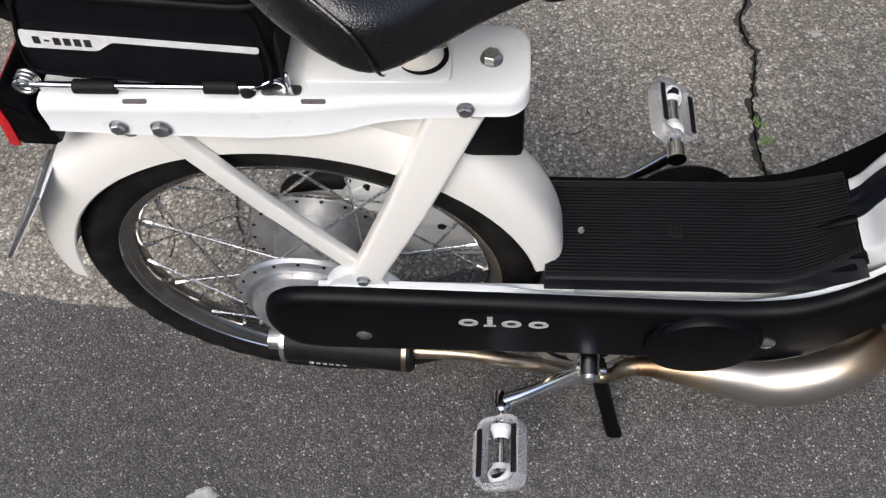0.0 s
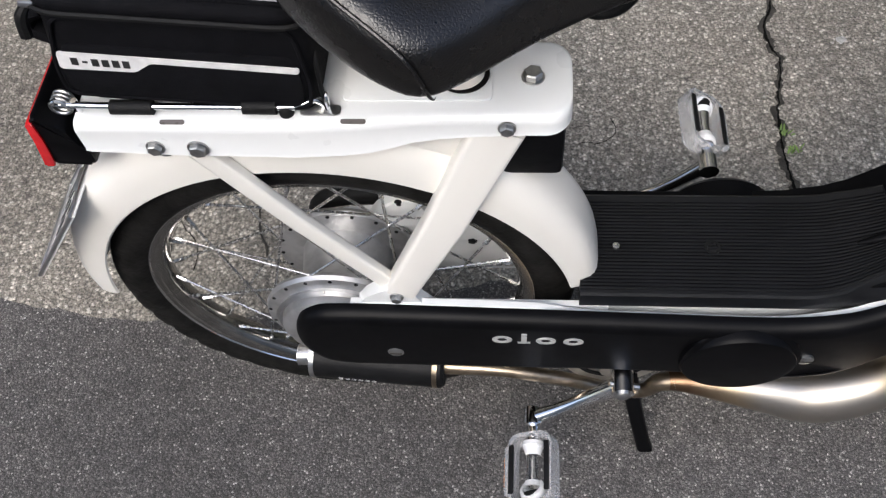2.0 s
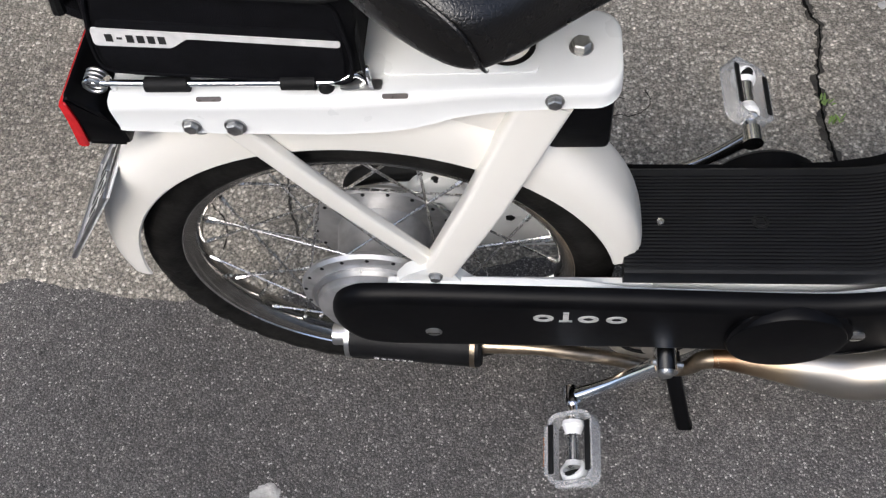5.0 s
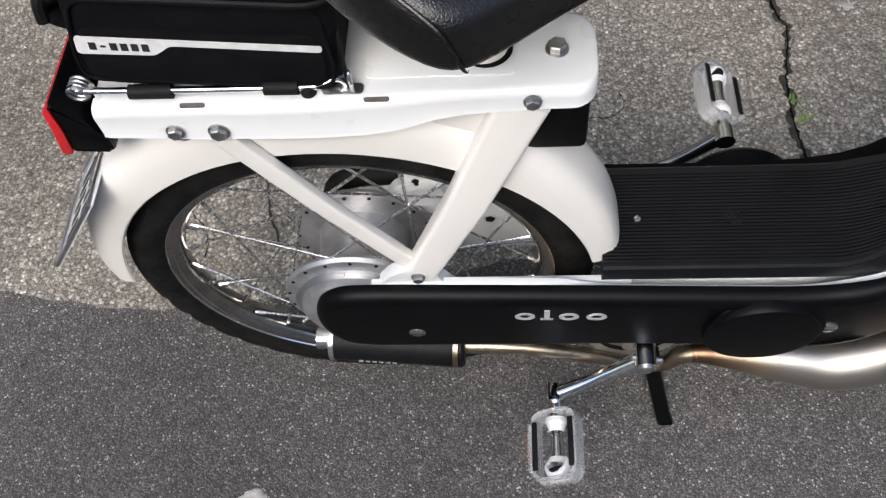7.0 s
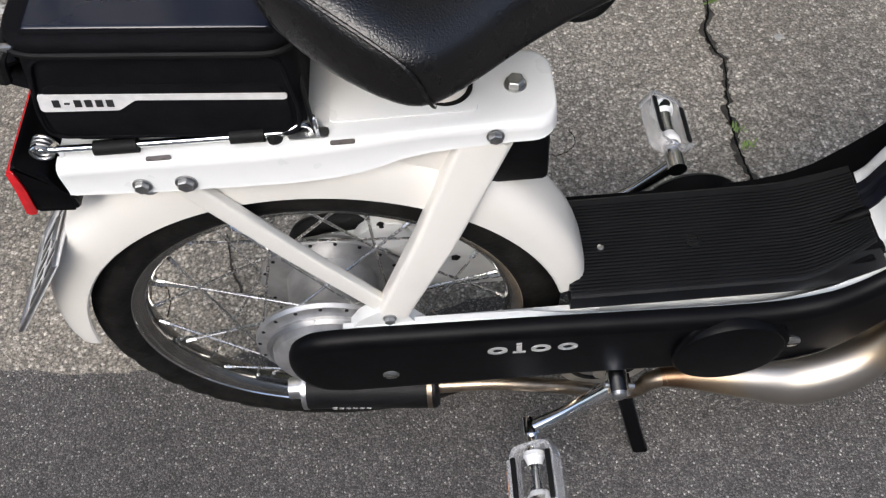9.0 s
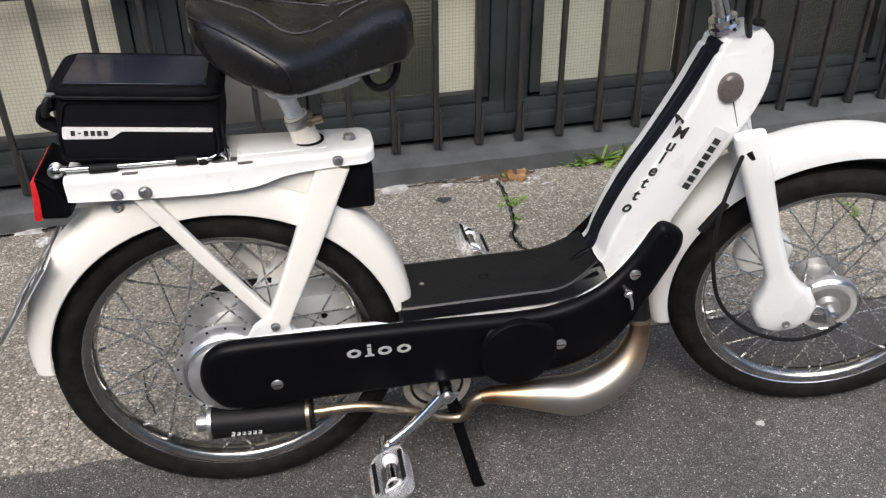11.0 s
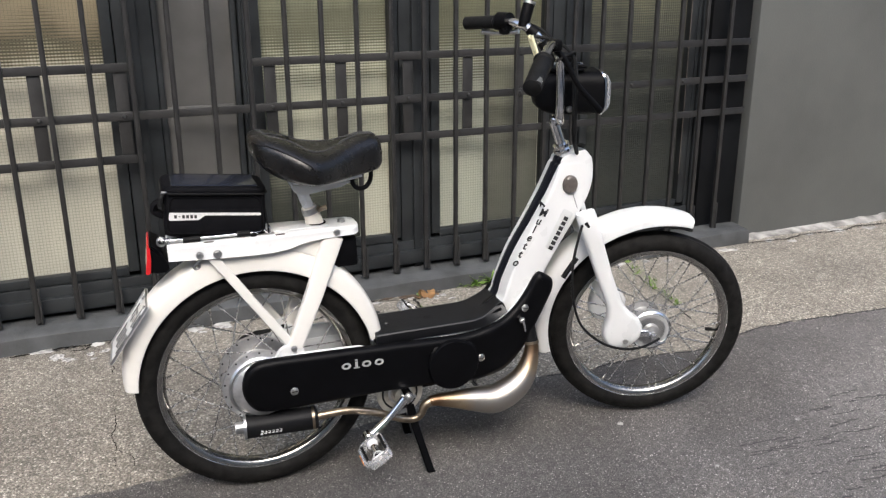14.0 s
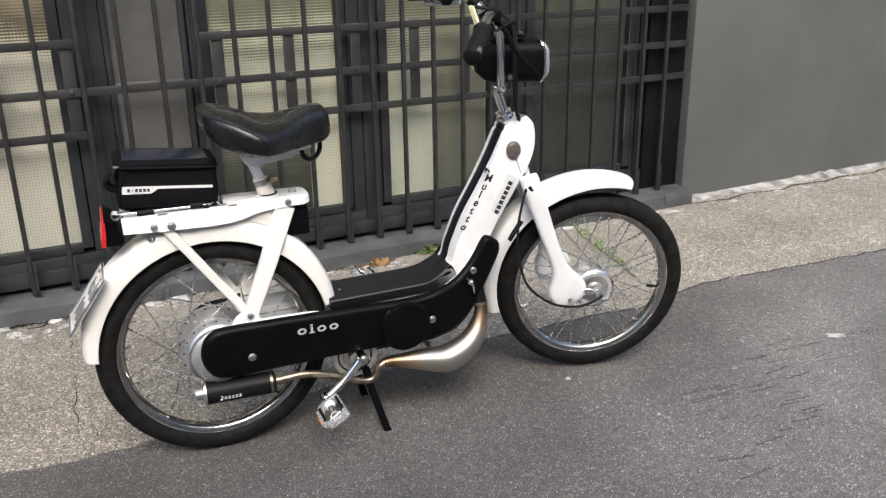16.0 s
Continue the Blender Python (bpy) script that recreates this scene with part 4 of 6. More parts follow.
for side, (ex, ez) in ((-1, (-0.188, 0.152)), (1, (0.028, 0.305))):
    y = -0.092 if side < 0 else 0.165
    crank = part("crank", merge(tube([(CR.x, y + 0.03 * -side, CR.y), (CR.x, y + side * 0.012, CR.y)], 0.0135, 20, 1),
                                tube([(CR.x, y, CR.y), (CR.x + (ex - CR.x) * 0.5, y + side * 0.005, CR.y + (ez - CR.y) * 0.5 - 0.008), (ex, y + side * 0.014, ez)], [0.0125, 0.0085, 0.0105], 14, 6)), CHROME, moped, "chromed steel pedal crank")
    part("cotter_pin", tube([(CR.x - 0.016, y, CR.y + 0.004), (CR.x + 0.02, y, CR.y - 0.006)], 0.004, 8, 1), ZINC, crank, "cotter pin")
    part("crank_cap", lathe([(0.0085, 0), (0.0085, 0.004), (0.006, 0.006), (0, 0.006)], 16), ZINC, crank, "", pose(CR.x, y + side * 0.011, CR.y, 0, 0, 180 if side < 0 else 0))
    part("crank_eye", tube([(ex, y + side * 0.002, ez), (ex, y + side * 0.024, ez)], 0.0125, 16, 1), CHROME, crank, "rounded crank end")
    # pedal: bright cast frame with black grip pads, clear side boxes with amber reflectors
    pm = pose(ex, y + side * 0.024, ez) @ pose(0, 0, 0, 0, -30 if side < 0 else -35, 0 if side < 0 else 180)
    pedal = part("pedal", tube([(0, 0.006, 0), (0, -0.012, 0), (0, -0.016, 0), (0, -0.05, 0), (0, -0.078, 0)], [0.0085, 0.0085, 0.011, 0.008, 0.0105], 16, 1), CHROME, moped, "cast pedal with black pads and amber reflectors")
    pedal.matrix_basis = pm
    w, d, h = 0.056, 0.084, 0.022
    ring = [(-0.056 + v, u) for u, v in rrect(w, d, 0.016, 5)]
    loops = []
    for k in range(len(ring) + 1):
        yy, xx = ring[k % len(ring)]
        c = Vector((xx, yy, 0))
        o = Vector((xx, yy + 0.056, 0)).normalized()
        loops.append([c + o * 0.003 + Vector((0, 0, h / 2)), c - o * 0.003 + Vector((0, 0, h / 2)), c - o * 0.003 - Vector((0, 0, h / 2)), c + o * 0.003 - Vector((0, 0, h / 2))])
    part("pedal_frame", loft(loops, True, False), ACRYL, pedal, "clear moulded pedal frame")
    for sx in (-1, 1):
        part("pedal_pad", box(sx * (w / 2 - 0.0035), -0.056, h / 2 + 0.001, 0.007, d * 0.72, 0.003, 0.0012), RUBBER, pedal, "thin black pedal pad")
        if sx > 0:
            continue
        part("reflector_box", box(sx * (w / 2 + 0.0055), -0.056, 0, 0.006, d * 0.74, h * 0.8, 0.002), ACRYL, pedal, "clear reflector housing")
        part("pedal_reflector", box(sx * (w / 2 + 0.0098), -0.056, 0, 0.002, d * 0.45, h * 0.4, 0.0006), AMBER, pedal, "amber reflector")
    part("pedal_boss", lathe([(0.0135, 0.006), (0.0155, 0.005), (0.0165, 0.0), (0.0155, -0.005), (0.0135, -0.006), (0.0115, -0.006), (0.0115, 0.006)], 28, True), PEDALSILVER, pedal, "bright flared bearing ring", pose(0, -0.082, 0, 60, 0, 0))
    part("pedal_collar", lathe([(0.008, 0.004), (0.013, 0.002), (0.0135, -0.003), (0.009, -0.007)], 24), PEDALSILVER, pedal, "bright inner bearing collar", pose(0, -0.024, 0))
    part("pedal_barrel", lathe([(0.013, 0.0), (0.0085, -0.012), (0.0065, -0.026), (0.0085, -0.04), (0.013, -0.05)], 24), PEDALSILVER, pedal, "waisted silver pedal barrel", pose(0, -0.028, 0))
    part("pedal_end", box(0, -0.0985, 0, w - 0.012, 0.008, h * 0.9, 0.003), ACRYL, pedal, "clear outer end of the pedal")
    part("pedal_cap", lathe([(0.0105, 0), (0.0105, -0.004), (0, -0.004)], 18), RUBBER, pedal, "black bearing cap", pose(0, -0.084, 0.004, 30, 0, 0))

# --- centre stand ---
for side in (-1, 1):
    leg = part("stand_leg", loft([[Vector((px + u, YC + py + v, pz)) for u, v in rrect(w, 0.016, 0.005, 3)] for px, py, pz, w in ((-0.07, side * 0.06, 0.19, 0.022), (-0.06, side * 0.072, 0.13, 0.02), (-0.034, side * 0.098, 0.02, 0.02), (-0.026, side * 0.104, 0.004, 0.022), (-0.02, side * 0.106, 0.0, 0.042))]), SATIN, moped, "black steel centre stand leg with a flared foot")
part("stand_bar", tube([(-0.066, YC - 0.07, 0.165), (-0.066, YC + 0.07, 0.165)], 0.009, 12, 1), MATBLACK, moped, "black stand cross bar")
part("engine_block", box(0.02, YC, 0.262, 0.22, 0.085, 0.10, 0.012), MATBLACK, moped, "dark engine casing behind the covers")

# --- saddle ---
def saddle_at(x):
    ctrl = [(-0.392, 0.024, 0.862, 0.846), (-0.388, 0.052, 0.872, 0.824), (-0.37, 0.082, 0.8755, 0.8), (-0.345, 0.104, 0.8725, 0.782), (-0.31, 0.127, 0.858, 0.769), (-0.278, 0.139, 0.84, 0.763), (-0.262, 0.135, 0.836, 0.762), (-0.235, 0.114, 0.834, 0.762),
            (-0.195, 0.083, 0.84, 0.763), (-0.15, 0.057, 0.853, 0.765), (-0.115, 0.045, 0.851, 0.77), (-0.103, 0.032, 0.838, 0.782), (-0.1, 0.014, 0.822, 0.795)]
    for a, b in zip(ctrl, ctrl[1:]):
        if x <= b[0]:
            t = (x - a[0]) / (b[0] - a[0])
            t = max(0.0, min(1.0, t))
            return [p + (q - p) * t for p, q in zip(a[1:], b[1:])]
    return list(ctrl[-1][1:])


def saddle_point(x, phi, lift=0.0):
    w, zt, zb = saddle_at(x)
    c, s = math.cos(phi), math.sin(phi)
    y = (w + lift) * math.copysign(abs(c) ** 0.75, c)
    crown = zt + 0.0
    zmid = zb + (zt - zb) * 0.42
    z = zmid + (crown - zmid + lift) * abs(s) ** 0.62 if s >= 0 else zmid - (zmid - zb) * abs(s) ** 0.45
    if s > 0:
        z -= 0.010 * math.exp(-(y / 0.03) ** 2) * (1 if -0.36 < x < -0.2 else 0)
    return Vector((x, YC + y, z))


xs = [-0.392, -0.391, -0.388, -0.38, -0.37, -0.355, -0.34, -0.32, -0.3, -0.282, -0.265, -0.245, -0.225, -0.2, -0.18, -0.16, -0.14, -0.126, -0.115, -0.108, -0.103, -0.101, -0.1]
saddle = part("saddle", loft([[saddle_point(x, k * math.tau / 40) for k in range(40)] for x in xs]), LEATHER, moped, "black grained vinyl saddle with stitched seams", smooth=70)
sub = saddle.modifiers.new("round", "SUBSURF")
sub.levels = sub.render_levels = 1
for s in (-1, 1):
    seam = []
    for k in range(29):
        x = -0.372 + 0.262 * k / 28
        phi = radians(86 - 22 * math.exp(-((x + 0.25) / 0.05) ** 2))
        seam.append(saddle_point(x, phi if s > 0 else math.pi - phi, 0.0012))
    part("seam_piping", tube(seam, 0.0012, 6, 2), SEAM, saddle, "stitched seam of the saddle top")
    seam = []
    for x, deg in ((-0.388, 24), (-0.375, 26), (-0.35, 26), (-0.32, 24), (-0.295, 20), (-0.277, 12), (-0.268, -2), (-0.265, -14), (-0.264, -24)):
        phi = radians(deg)
        seam.append(saddle_point(x, phi if s > 0 else math.pi - phi, 0.0008))
    part("seam_piping", tube(seam, [0.0014] * (len(seam) - 2) + [0.0008, 0.0002], 6, 4), LEATHER, saddle, "raised piping on the saddle skirt")
for k in range(5):
    part("rear_mark", box(0, 0, 0, 0.001, 0.006, 0.011, 0), BADGE, saddle, "pale maker's mark bar", pose(-0.3895, YC - 0.045 + 0.009 * k, 0.845 - 0.0, 0, 12, 0) @ pose(0.0 if abs(k - 3) < 2 else 0.002, 0, 0), 0)
part("saddle_pan", loft([[Vector((x, YC + u, z + v)) for u, v in rrect(w, 0.012, 0.004, 3)] for x, w, z in ((-0.31, 0.09, 0.766), (-0.25, 0.09, 0.761), (-0.19, 0.07, 0.76), (-0.15, 0.05, 0.764))]), PEDALSILVER, moped, "pale steel saddle pan")
part("pan_bracket", prism(soften([(-0.312, 0.754), (-0.304, 0.737), (-0.282, 0.731), (-0.2, 0.742), (-0.175, 0.752)], 0.006), YC + 0.028, YC - 0.03, 0.003, 2, True), CREAM, moped, "pale pressed bracket under the saddle")
part("saddle_loop", tube([(-0.172, YC - 0.004, 0.766), (-0.166, YC - 0.004, 0.738), (-0.153, YC - 0.004, 0.727), (-0.136, YC - 0.003, 0.731), (-0.125, YC - 0.002, 0.748), (-0.124, YC - 0.002, 0.77)], 0.0055, 10), RUBBER, moped, "black rubber loop under the saddle nose")
post = part("seat_post", tube([(-0.252, YC, 0.63), (-0.2715, YC, 0.698)], [0.0225, 0.0165], 24, 1), IVORY, moped, "warm cream-white seat post")
part("post_top", tube([(-0.268, YC, 0.685), (-0.288, YC, 0.745)], 0.0128, 20, 1), PEDALSILVER, post, "bare bright upper post")
part("post_clamp", tube([(-0.2665, YC, 0.681), (-0.2705, YC, 0.694)], 0.0188, 24, 1), ZINC, post, "steel seat post clamp")
part("clamp_bolt", merge(tube([(-0.255, YC - 0.022, 0.693), (-0.235, YC - 0.022, 0.697)], 0.006, 10, 1), tube([(-0.252, YC - 0.03, 0.693), (-0.252, YC + 0.014, 0.693)], 0.0045, 8, 1)), BRASS, post, "rusty clamp bolt")

# --- sprung rack wire with its coils ---
rod = part("rack_rod", tube([(-0.594, -0.034, 0.6725), (-0.582, -0.034, 0.667), (-0.42, -0.033, 0.6625), (-0.392, -0.031, 0.662), (-0.378, -0.026, 0.664), (-0.37, -0.026, 0.656)], 0.0032, 10), CHROME, moped, "chromed wire of the sprung luggage clip")
coil = [(-0.594 + 0.0085 * math.cos(a), -0.036 + 0.0005 * k, 0.664 + 0.0085 * math.sin(a)) for k, a in ((k, k * math.tau / 8) for k in range(30))]
part("rod_peg", tube([(-0.58, -0.033, 0.655), (-0.58, -0.033, 0.672)], 0.003, 8, 1), CHROME, rod, "bright peg")
part("clip_coil", tube(coil, 0.0017, 8, 2), ZINC, rod, "dull steel coil spring")
part("clip_wire", tube([(-0.368, -0.03, 0.655), (-0.369, -0.029, 0.675), (-0.371, -0.015, 0.71), (-0.372, 0.02, 0.716), (-0.372, 0.06, 0.71)], 0.002, 8), MATBLACK, rod, "dark upright wire of the luggage clip")
part("clip_loop", tube([(-0.366, -0.031, 0.652), (-0.3665, -0.031, 0.668), (-0.368, -0.027, 0.672), (-0.3695, -0.027, 0.652)], 0.0022, 8), CHROME, rod, "bright wire loop")
part("rubber_stop", lathe([(0.0065, 0), (0.0065, 0.005), (0.004, 0.008), (0, 0.0085)], 14), RUBBER, carrier, "black rubber stop", pose(-0.402, -0.033, 0.6555, 90, 0, 0))
for x in (-0.53, -0.425):
    part("rod_sleeve", tube([(x - (0.02 if x < -0.5 else 0.012), -0.0335, 0.664), (x + 0.016, -0.0335, 0.6635)], 0.0065, 10, 1), RUBBER, rod, "black strap round the rod")

# --- tail lamp ---
TM = Matrix.Translation((0.002, 0.0, 0.0))
tail = part("tail_lamp", prism(soften([(-0.586, 0.601), (-0.586, 0.622), (-0.592, 0.628), (-0.598, 0.652), (-0.611, 0.657), (-0.6205, 0.668), (-0.6235, 0.64), (-0.6285, 0.604)], 0.006), YC + 0.062, YC - 0.055, 0.004, 2, True), SATIN, moped, "black tail lamp housing behind the rack", TM)
part("tail_lens", prism(soften([(-0.62, 0.66), (-0.626, 0.66), (-0.6285, 0.636), (-0.6345, 0.602), (-0.6245, 0.602), (-0.62, 0.636)], 0.002), YC + 0.064, YC - 0.057, 0.002, 2, True), RED, tail, "red tail lamp lens", TM)

# --- number plate: leaning plate with plain bars for its characters ---
PM = pose(-0.681, YC - 0.004, 0.472, 0, 37, 0)
plate = part("number_plate", box(0, 0, 0, 0.0025, 0.122, 0.148, 0.0008), PLATE, moped, "white number plate leaning behind the mudguard")
plate.matrix_basis = PM
bm = merge(box(-0.003, 0, 0.072, 0.004, 0.125, 0.004, 0.001), box(-0.003, 0, -0.072, 0.004, 0.125, 0.004, 0.001), box(-0.003, 0.0605, 0, 0.004, 0.004, 0.144, 0.001), box(-0.003, -0.0605, 0, 0.004, 0.004, 0.144, 0.001))
part("plate_rim", bm, STEEL, plate, "thin bright plate rim")
for r in range(2):
    for k in range(5):
        part("plate_bar", box(-0.0017, -0.036 + 0.018 * k, 0.028 - 0.06 * r, 0.0008, 0.0085, 0.046 if (k + r) % 2 else 0.034, 0), DECAL, plate, "dark character bar", None, 0)
for y in (-0.03, 0.03):
    part("plate_screw", lathe([(0.004, 0), (0.004, -0.003), (0, -0.003)], 10), ZINC, plate, "", pose(-0.002, y, 0.061, 0, 0, -90))
part("plate_bracket", box(-0.655, YC, 0.475, 0.02, 0.03, 0.06, 0.002), ZINC, moped, "steel plate bracket", None)

# --- front fork, turned a little towards the road ---
for side in (-1, 1):
    y = YC + side * 0.078
    secs = []
    for x, z, w, th in ((x + 0.018, z, w, th) for x, z, w, th in ((0.393, 0.63, 0.046, 0.026), (0.395, 0.623, 0.05, 0.031), (0.42, 0.55, 0.046, 0.032), (0.455, 0.45, 0.041, 0.032), (0.485, 0.375, 0.04, 0.032), (0.497, 0.345, 0.06, 0.034), (0.505, 0.32, 0.096, 0.036), (0.512, 0.295, 0.108, 0.037), (0.516, 0.27, 0.09, 0.036), (0.518, 0.256, 0.05, 0.032), (0.519, 0.25, 0.02, 0.022))):
        secs.append([Vector((x + u * 0.96, y + v, z + u * 0.26)) for u, v in rrect(w, th, th * 0.42, 5)])
    leg = part("fork_leg", loft(secs), WHITE, moped, "white pressed fork leg with a swollen foot", STEER, 50)
    part("fork_screw", lathe([(0.007, 0.0), (0.007, side * 0.003), (0.004, side * 0.003), (0.003, side * 0.001), (0.0, side * 0.001)], 16), ZINC, leg, "small screw", STEER @ pose(0.536, y + side * 0.018, 0.272))
    part("fork_link", tube([(0.536, y - side * 0.022, 0.285), (0.56, y - side * 0.022, 0.275), (0.622, y - side * 0.022, 0.27)], 0.011, 12, 6, flat=0.5), CHROME, leg, "bright leading link", STEER)
part("fork_crown", prism(soften([(0.405, 0.555), (0.408, 0.6), (0.43, 0.604), (0.45, 0.555)], 0.008), YC + 0.075, YC - 0.075, 0.004, 2, True), WHITE, moped, "white fork crown", STEER)
# black stub added to stand in for the dark gap between head and fork
part("head_gap", tube([(0.392, YC, 0.60), (0.374, YC, 0.655)], 0.03, 20, 1), MATBLACK, moped, "black stub at the lower head bearing, filling the dark gap", STEER)
part("front_mudguard", blade(73, 191, 0.616, 0.27, lambda t: bell(t, 0.325, 0.336, 0.30), lambda t: bell(t, 0.036, 0.046, 0.042), lambda t: bell(t, 0.022, 0.045, 0.03)), WHITE, moped, "white front mudguard", STEER)
part("mudguard_trim", blade(74, 110, 0.616, 0.27, lambda t: 0.304, lambda t: 0.0375, lambda t: 0.008, 24, 0.003), MATBLACK, moped, "dark rolled lower edge of the mudguard", STEER)
part("brake_plate", disc(0, 0, 0, 0.054, 0.006, 0.003, 40), DRUM, moped, "polished brake plate", STEER @ pose(0.616, YC - 0.04, 0.27))
part("brake_arm", tube([(0.616, YC - 0.062, 0.262), (0.635, YC - 0.064, 0.245), (0.655, YC - 0.064, 0.248)], [0.007, 0.005, 0.004], 8), CHROME, moped, "small brake arm", STEER)

# --- steering stem, handlebar, grips, levers ---
part("stem_nut", tube([(0.364, YC, 0.762), (0.3565, YC, 0.783)], 0.0185, 8, 1), CHROME, moped, "chromed head nut")
for za in (0.768, 0.78):
    part("stem_ring", tube([(0.362 - (za - 0.768) * 0.35, YC, za), (0.36 - (za - 0.768) * 0.35, YC, za + 0.006)], 0.0225 - (za - 0.768) * 0.15, 20, 1), CHROME, moped, "chromed lock ring")
part("stem", tube([(0.358, YC, 0.78), (0.337, YC, 0.84)], 0.0125, 18, 1), CHROME, moped, "chromed steering stem")
part("stem_bolt", lathe([(0.012, 0), (0.012, -0.008), (0.006, -0.009), (0.006, -0.004), (0, -0.004)], 20), CHROME, moped, "chromed clamp end", pose(0.33, YC - 0.015, 0.848))
before = set(moped.children)
bar = part("handlebar", tube([(0.132, -0.302, 0.966), (0.19, -0.215, 1.008), (0.238, -0.145, 1.025), (0.275, -0.1, 1.012), (0.294, -0.08, 0.985), (0.299, -0.075, 0.95), (0.3, -0.074, 0.9), (0.303, -0.066, 0.856), (0.325, -0.03, 0.836), (0.34, 0.02, 0.836), (0.35, 0.062, 0.86),
                               (0.352, 0.076, 0.94), (0.345, 0.082, 0.985), (0.31, 0.095, 1.035), (0.278, 0.14, 1.056), (0.248, 0.2, 1.057), (0.207, 0.272, 1.051)], 0.0105, 16, 6), CHROME, moped, "chromed swept-back handlebar")


def grip(name, a, b, label, r0=0.0185):
    a, b = Vector(a), Vector(b)
    n = 26
    pts = [a.lerp(b, k / n) for k in range(n + 1)]
    rs = [r0 + (0.0012 if k % 2 else 0) + (0.003 if k in (0, 1) else 0) for k in range(n)] + [r0 * 0.65]
    return part(name, tube(pts, rs, 18, 1), RUBBER, moped, label)


grip("grip", (0.184, -0.226, 1.004), (0.122, -0.3, 0.958), "black ribbed rubber grip", 0.018)
grip("grip", (0.255, 0.188, 1.056), (0.203, 0.28, 1.05), "black ribbed rubber grip", 0.0155)
part("switch_block", merge(tube([(0.272, 0.155, 1.058), (0.257, 0.184, 1.058)], [0.022, 0.023], 18, 1), box(0.262, 0.165, 1.038, 0.022, 0.026, 0.022, 0.005)), BLACK, moped, "round black switch and brake clamp")
part("lever_perch", tube([(0.29, 0.112, 1.046), (0.297, 0.113, 1.075), (0.306, 0.115, 1.102)], [0.014, 0.0145, 0.014], 14), BLACK, moped, "black lever perch with a ringed collar")
part("perch_stalk", tube([(0.307, 0.115, 1.102), (0.312, 0.118, 1.125), (0.3, 0.122, 1.15), (0.29, 0.125, 1.19)], 0.006, 10), BLACK, moped, "black mirror stalk")
part("brake_lever", tube([(0.29, 0.14, 1.035), (0.268, 0.17, 1.03), (0.25, 0.2, 1.028), (0.232, 0.235, 1.03)], [0.006, 0.005, 0.005, 0.007], 10), STEEL, moped, "bright brake lever")
part("brake_lever", tube([(0.268, -0.105, 1.015), (0.295, -0.115, 0.98), (0.318, -0.12, 0.935), (0.372, -0.12, 0.877), (0.375, -0.12, 0.873)], [0.008, 0.0065, 0.006, 0.008, 0.0095], 10), BLACK, moped, "black brake lever with a ball end")
part("lever_perch", box(0.262, -0.115, 1.022, 0.03, 0.026, 0.026, 0.006), BLACK, moped, "black lever clamp")
for k, y in enumerate((0.034, 0.049)):
    part("pale_sleeve", tube([(0.288, y + 0.026, 1.03), (0.297, y + 0.014, 0.99), (0.312, y, 0.938)], 0.0042, 10), STRAW, moped, "pale yellow cable sleeve")

for a, b, r, m, lb in (((0.342, 0.083, 0.992), (0.328, 0.088, 1.012), 0.0135, RUBBER, "black rubber collar"), ((0.316, 0.093, 1.028), (0.302, 0.104, 1.043), 0.0145, BLACK, "black clamp on the bar"),
                       ((0.3, 0.106, 1.045), (0.295, 0.113, 1.05), 0.0125, CHROME, "bright ring on the bar"), ((0.326, 0.089, 1.014), (0.323, 0.09, 1.019), 0.0125, CHROME, "bright ring on the bar")):
    part("bar_collar", tube([a, b], r, 16, 1), m, moped, lb)
part("cable_grommet", lathe([(0.004, 0.0), (0.0095, 0.0), (0.0095, -0.004), (0.007, -0.005), (0.004, -0.004)], 18), RUBBER, moped, "black grommet where the cables enter", pose(0.387, YC - 0.028, 0.769, -80, 0, 0))
part("cap_ring", tube([(0.3055, 0.1148, 1.1), (0.3075, 0.1153, 1.106)], 0.016, 18, 1), ZINC, moped, "grey ring round the perch top")

# --- head lamp ---
LM = pose(0.349, 0.0, 0.902, 0, 0, -14.5)
loops = []
for x, sy, sz, dz in ((-0.078, 0.04, 0.03, 0.0), (-0.074, 0.07, 0.058, 0.0), (-0.06, 0.098, 0.084, 0.0), (-0.035, 0.118, 0.1, 0.0), (0.0, 0.126, 0.102, 0.0), (0.06, 0.13, 0.1, 0.0), (0.078, 0.13, 0.1, 0.0)):
    loops.append([Vector((x, u, v + dz)) for u, v in rrect(sy, sz, min(sy, sz) * 0.32, 6)])
lamp = part("head_lamp", loft(loops), BLACK, moped, "black box-shaped head lamp", LM)
loops = [[Vector((x - 0.012 * (v / 0.05) ** 2, u, v)) for u, v in rrect(sy, sz, 0.024, 6)] for x, sy, sz in ((0.084, 0.13, 0.1), (0.0835, 0.133, 0.103), (0.0875, 0.134, 0.104), (0.0895, 0.129, 0.099))]
part("lamp_rim", loft(loops), CHROME, lamp, "thin chromed lamp rim", LM)
part("lamp_lens", loft([[Vector((x - 0.012 * (v / 0.05) ** 2, u, v)) for u, v in rrect(sy, sz, 0.02, 6)] for x, sy, sz in ((0.09, 0.128, 0.098), (0.098, 0.115, 0.085), (0.102, 0.07, 0.05))]), ACRYL, lamp, "clear lamp lens", LM)
part("lamp_knob", lathe([(0.007, 0), (0.008, -0.006), (0.006, -0.011), (0, -0.012)], 16), ZINC, lamp, "small clamp knob", LM @ pose(-0.004, -0.064, -0.032))
part("lamp_bracket", box(-0.005, -0.01, 0.056, 0.075, 0.09, 0.006, 0.002), BLACK, lamp, "black bracket plate on the lamp", LM)
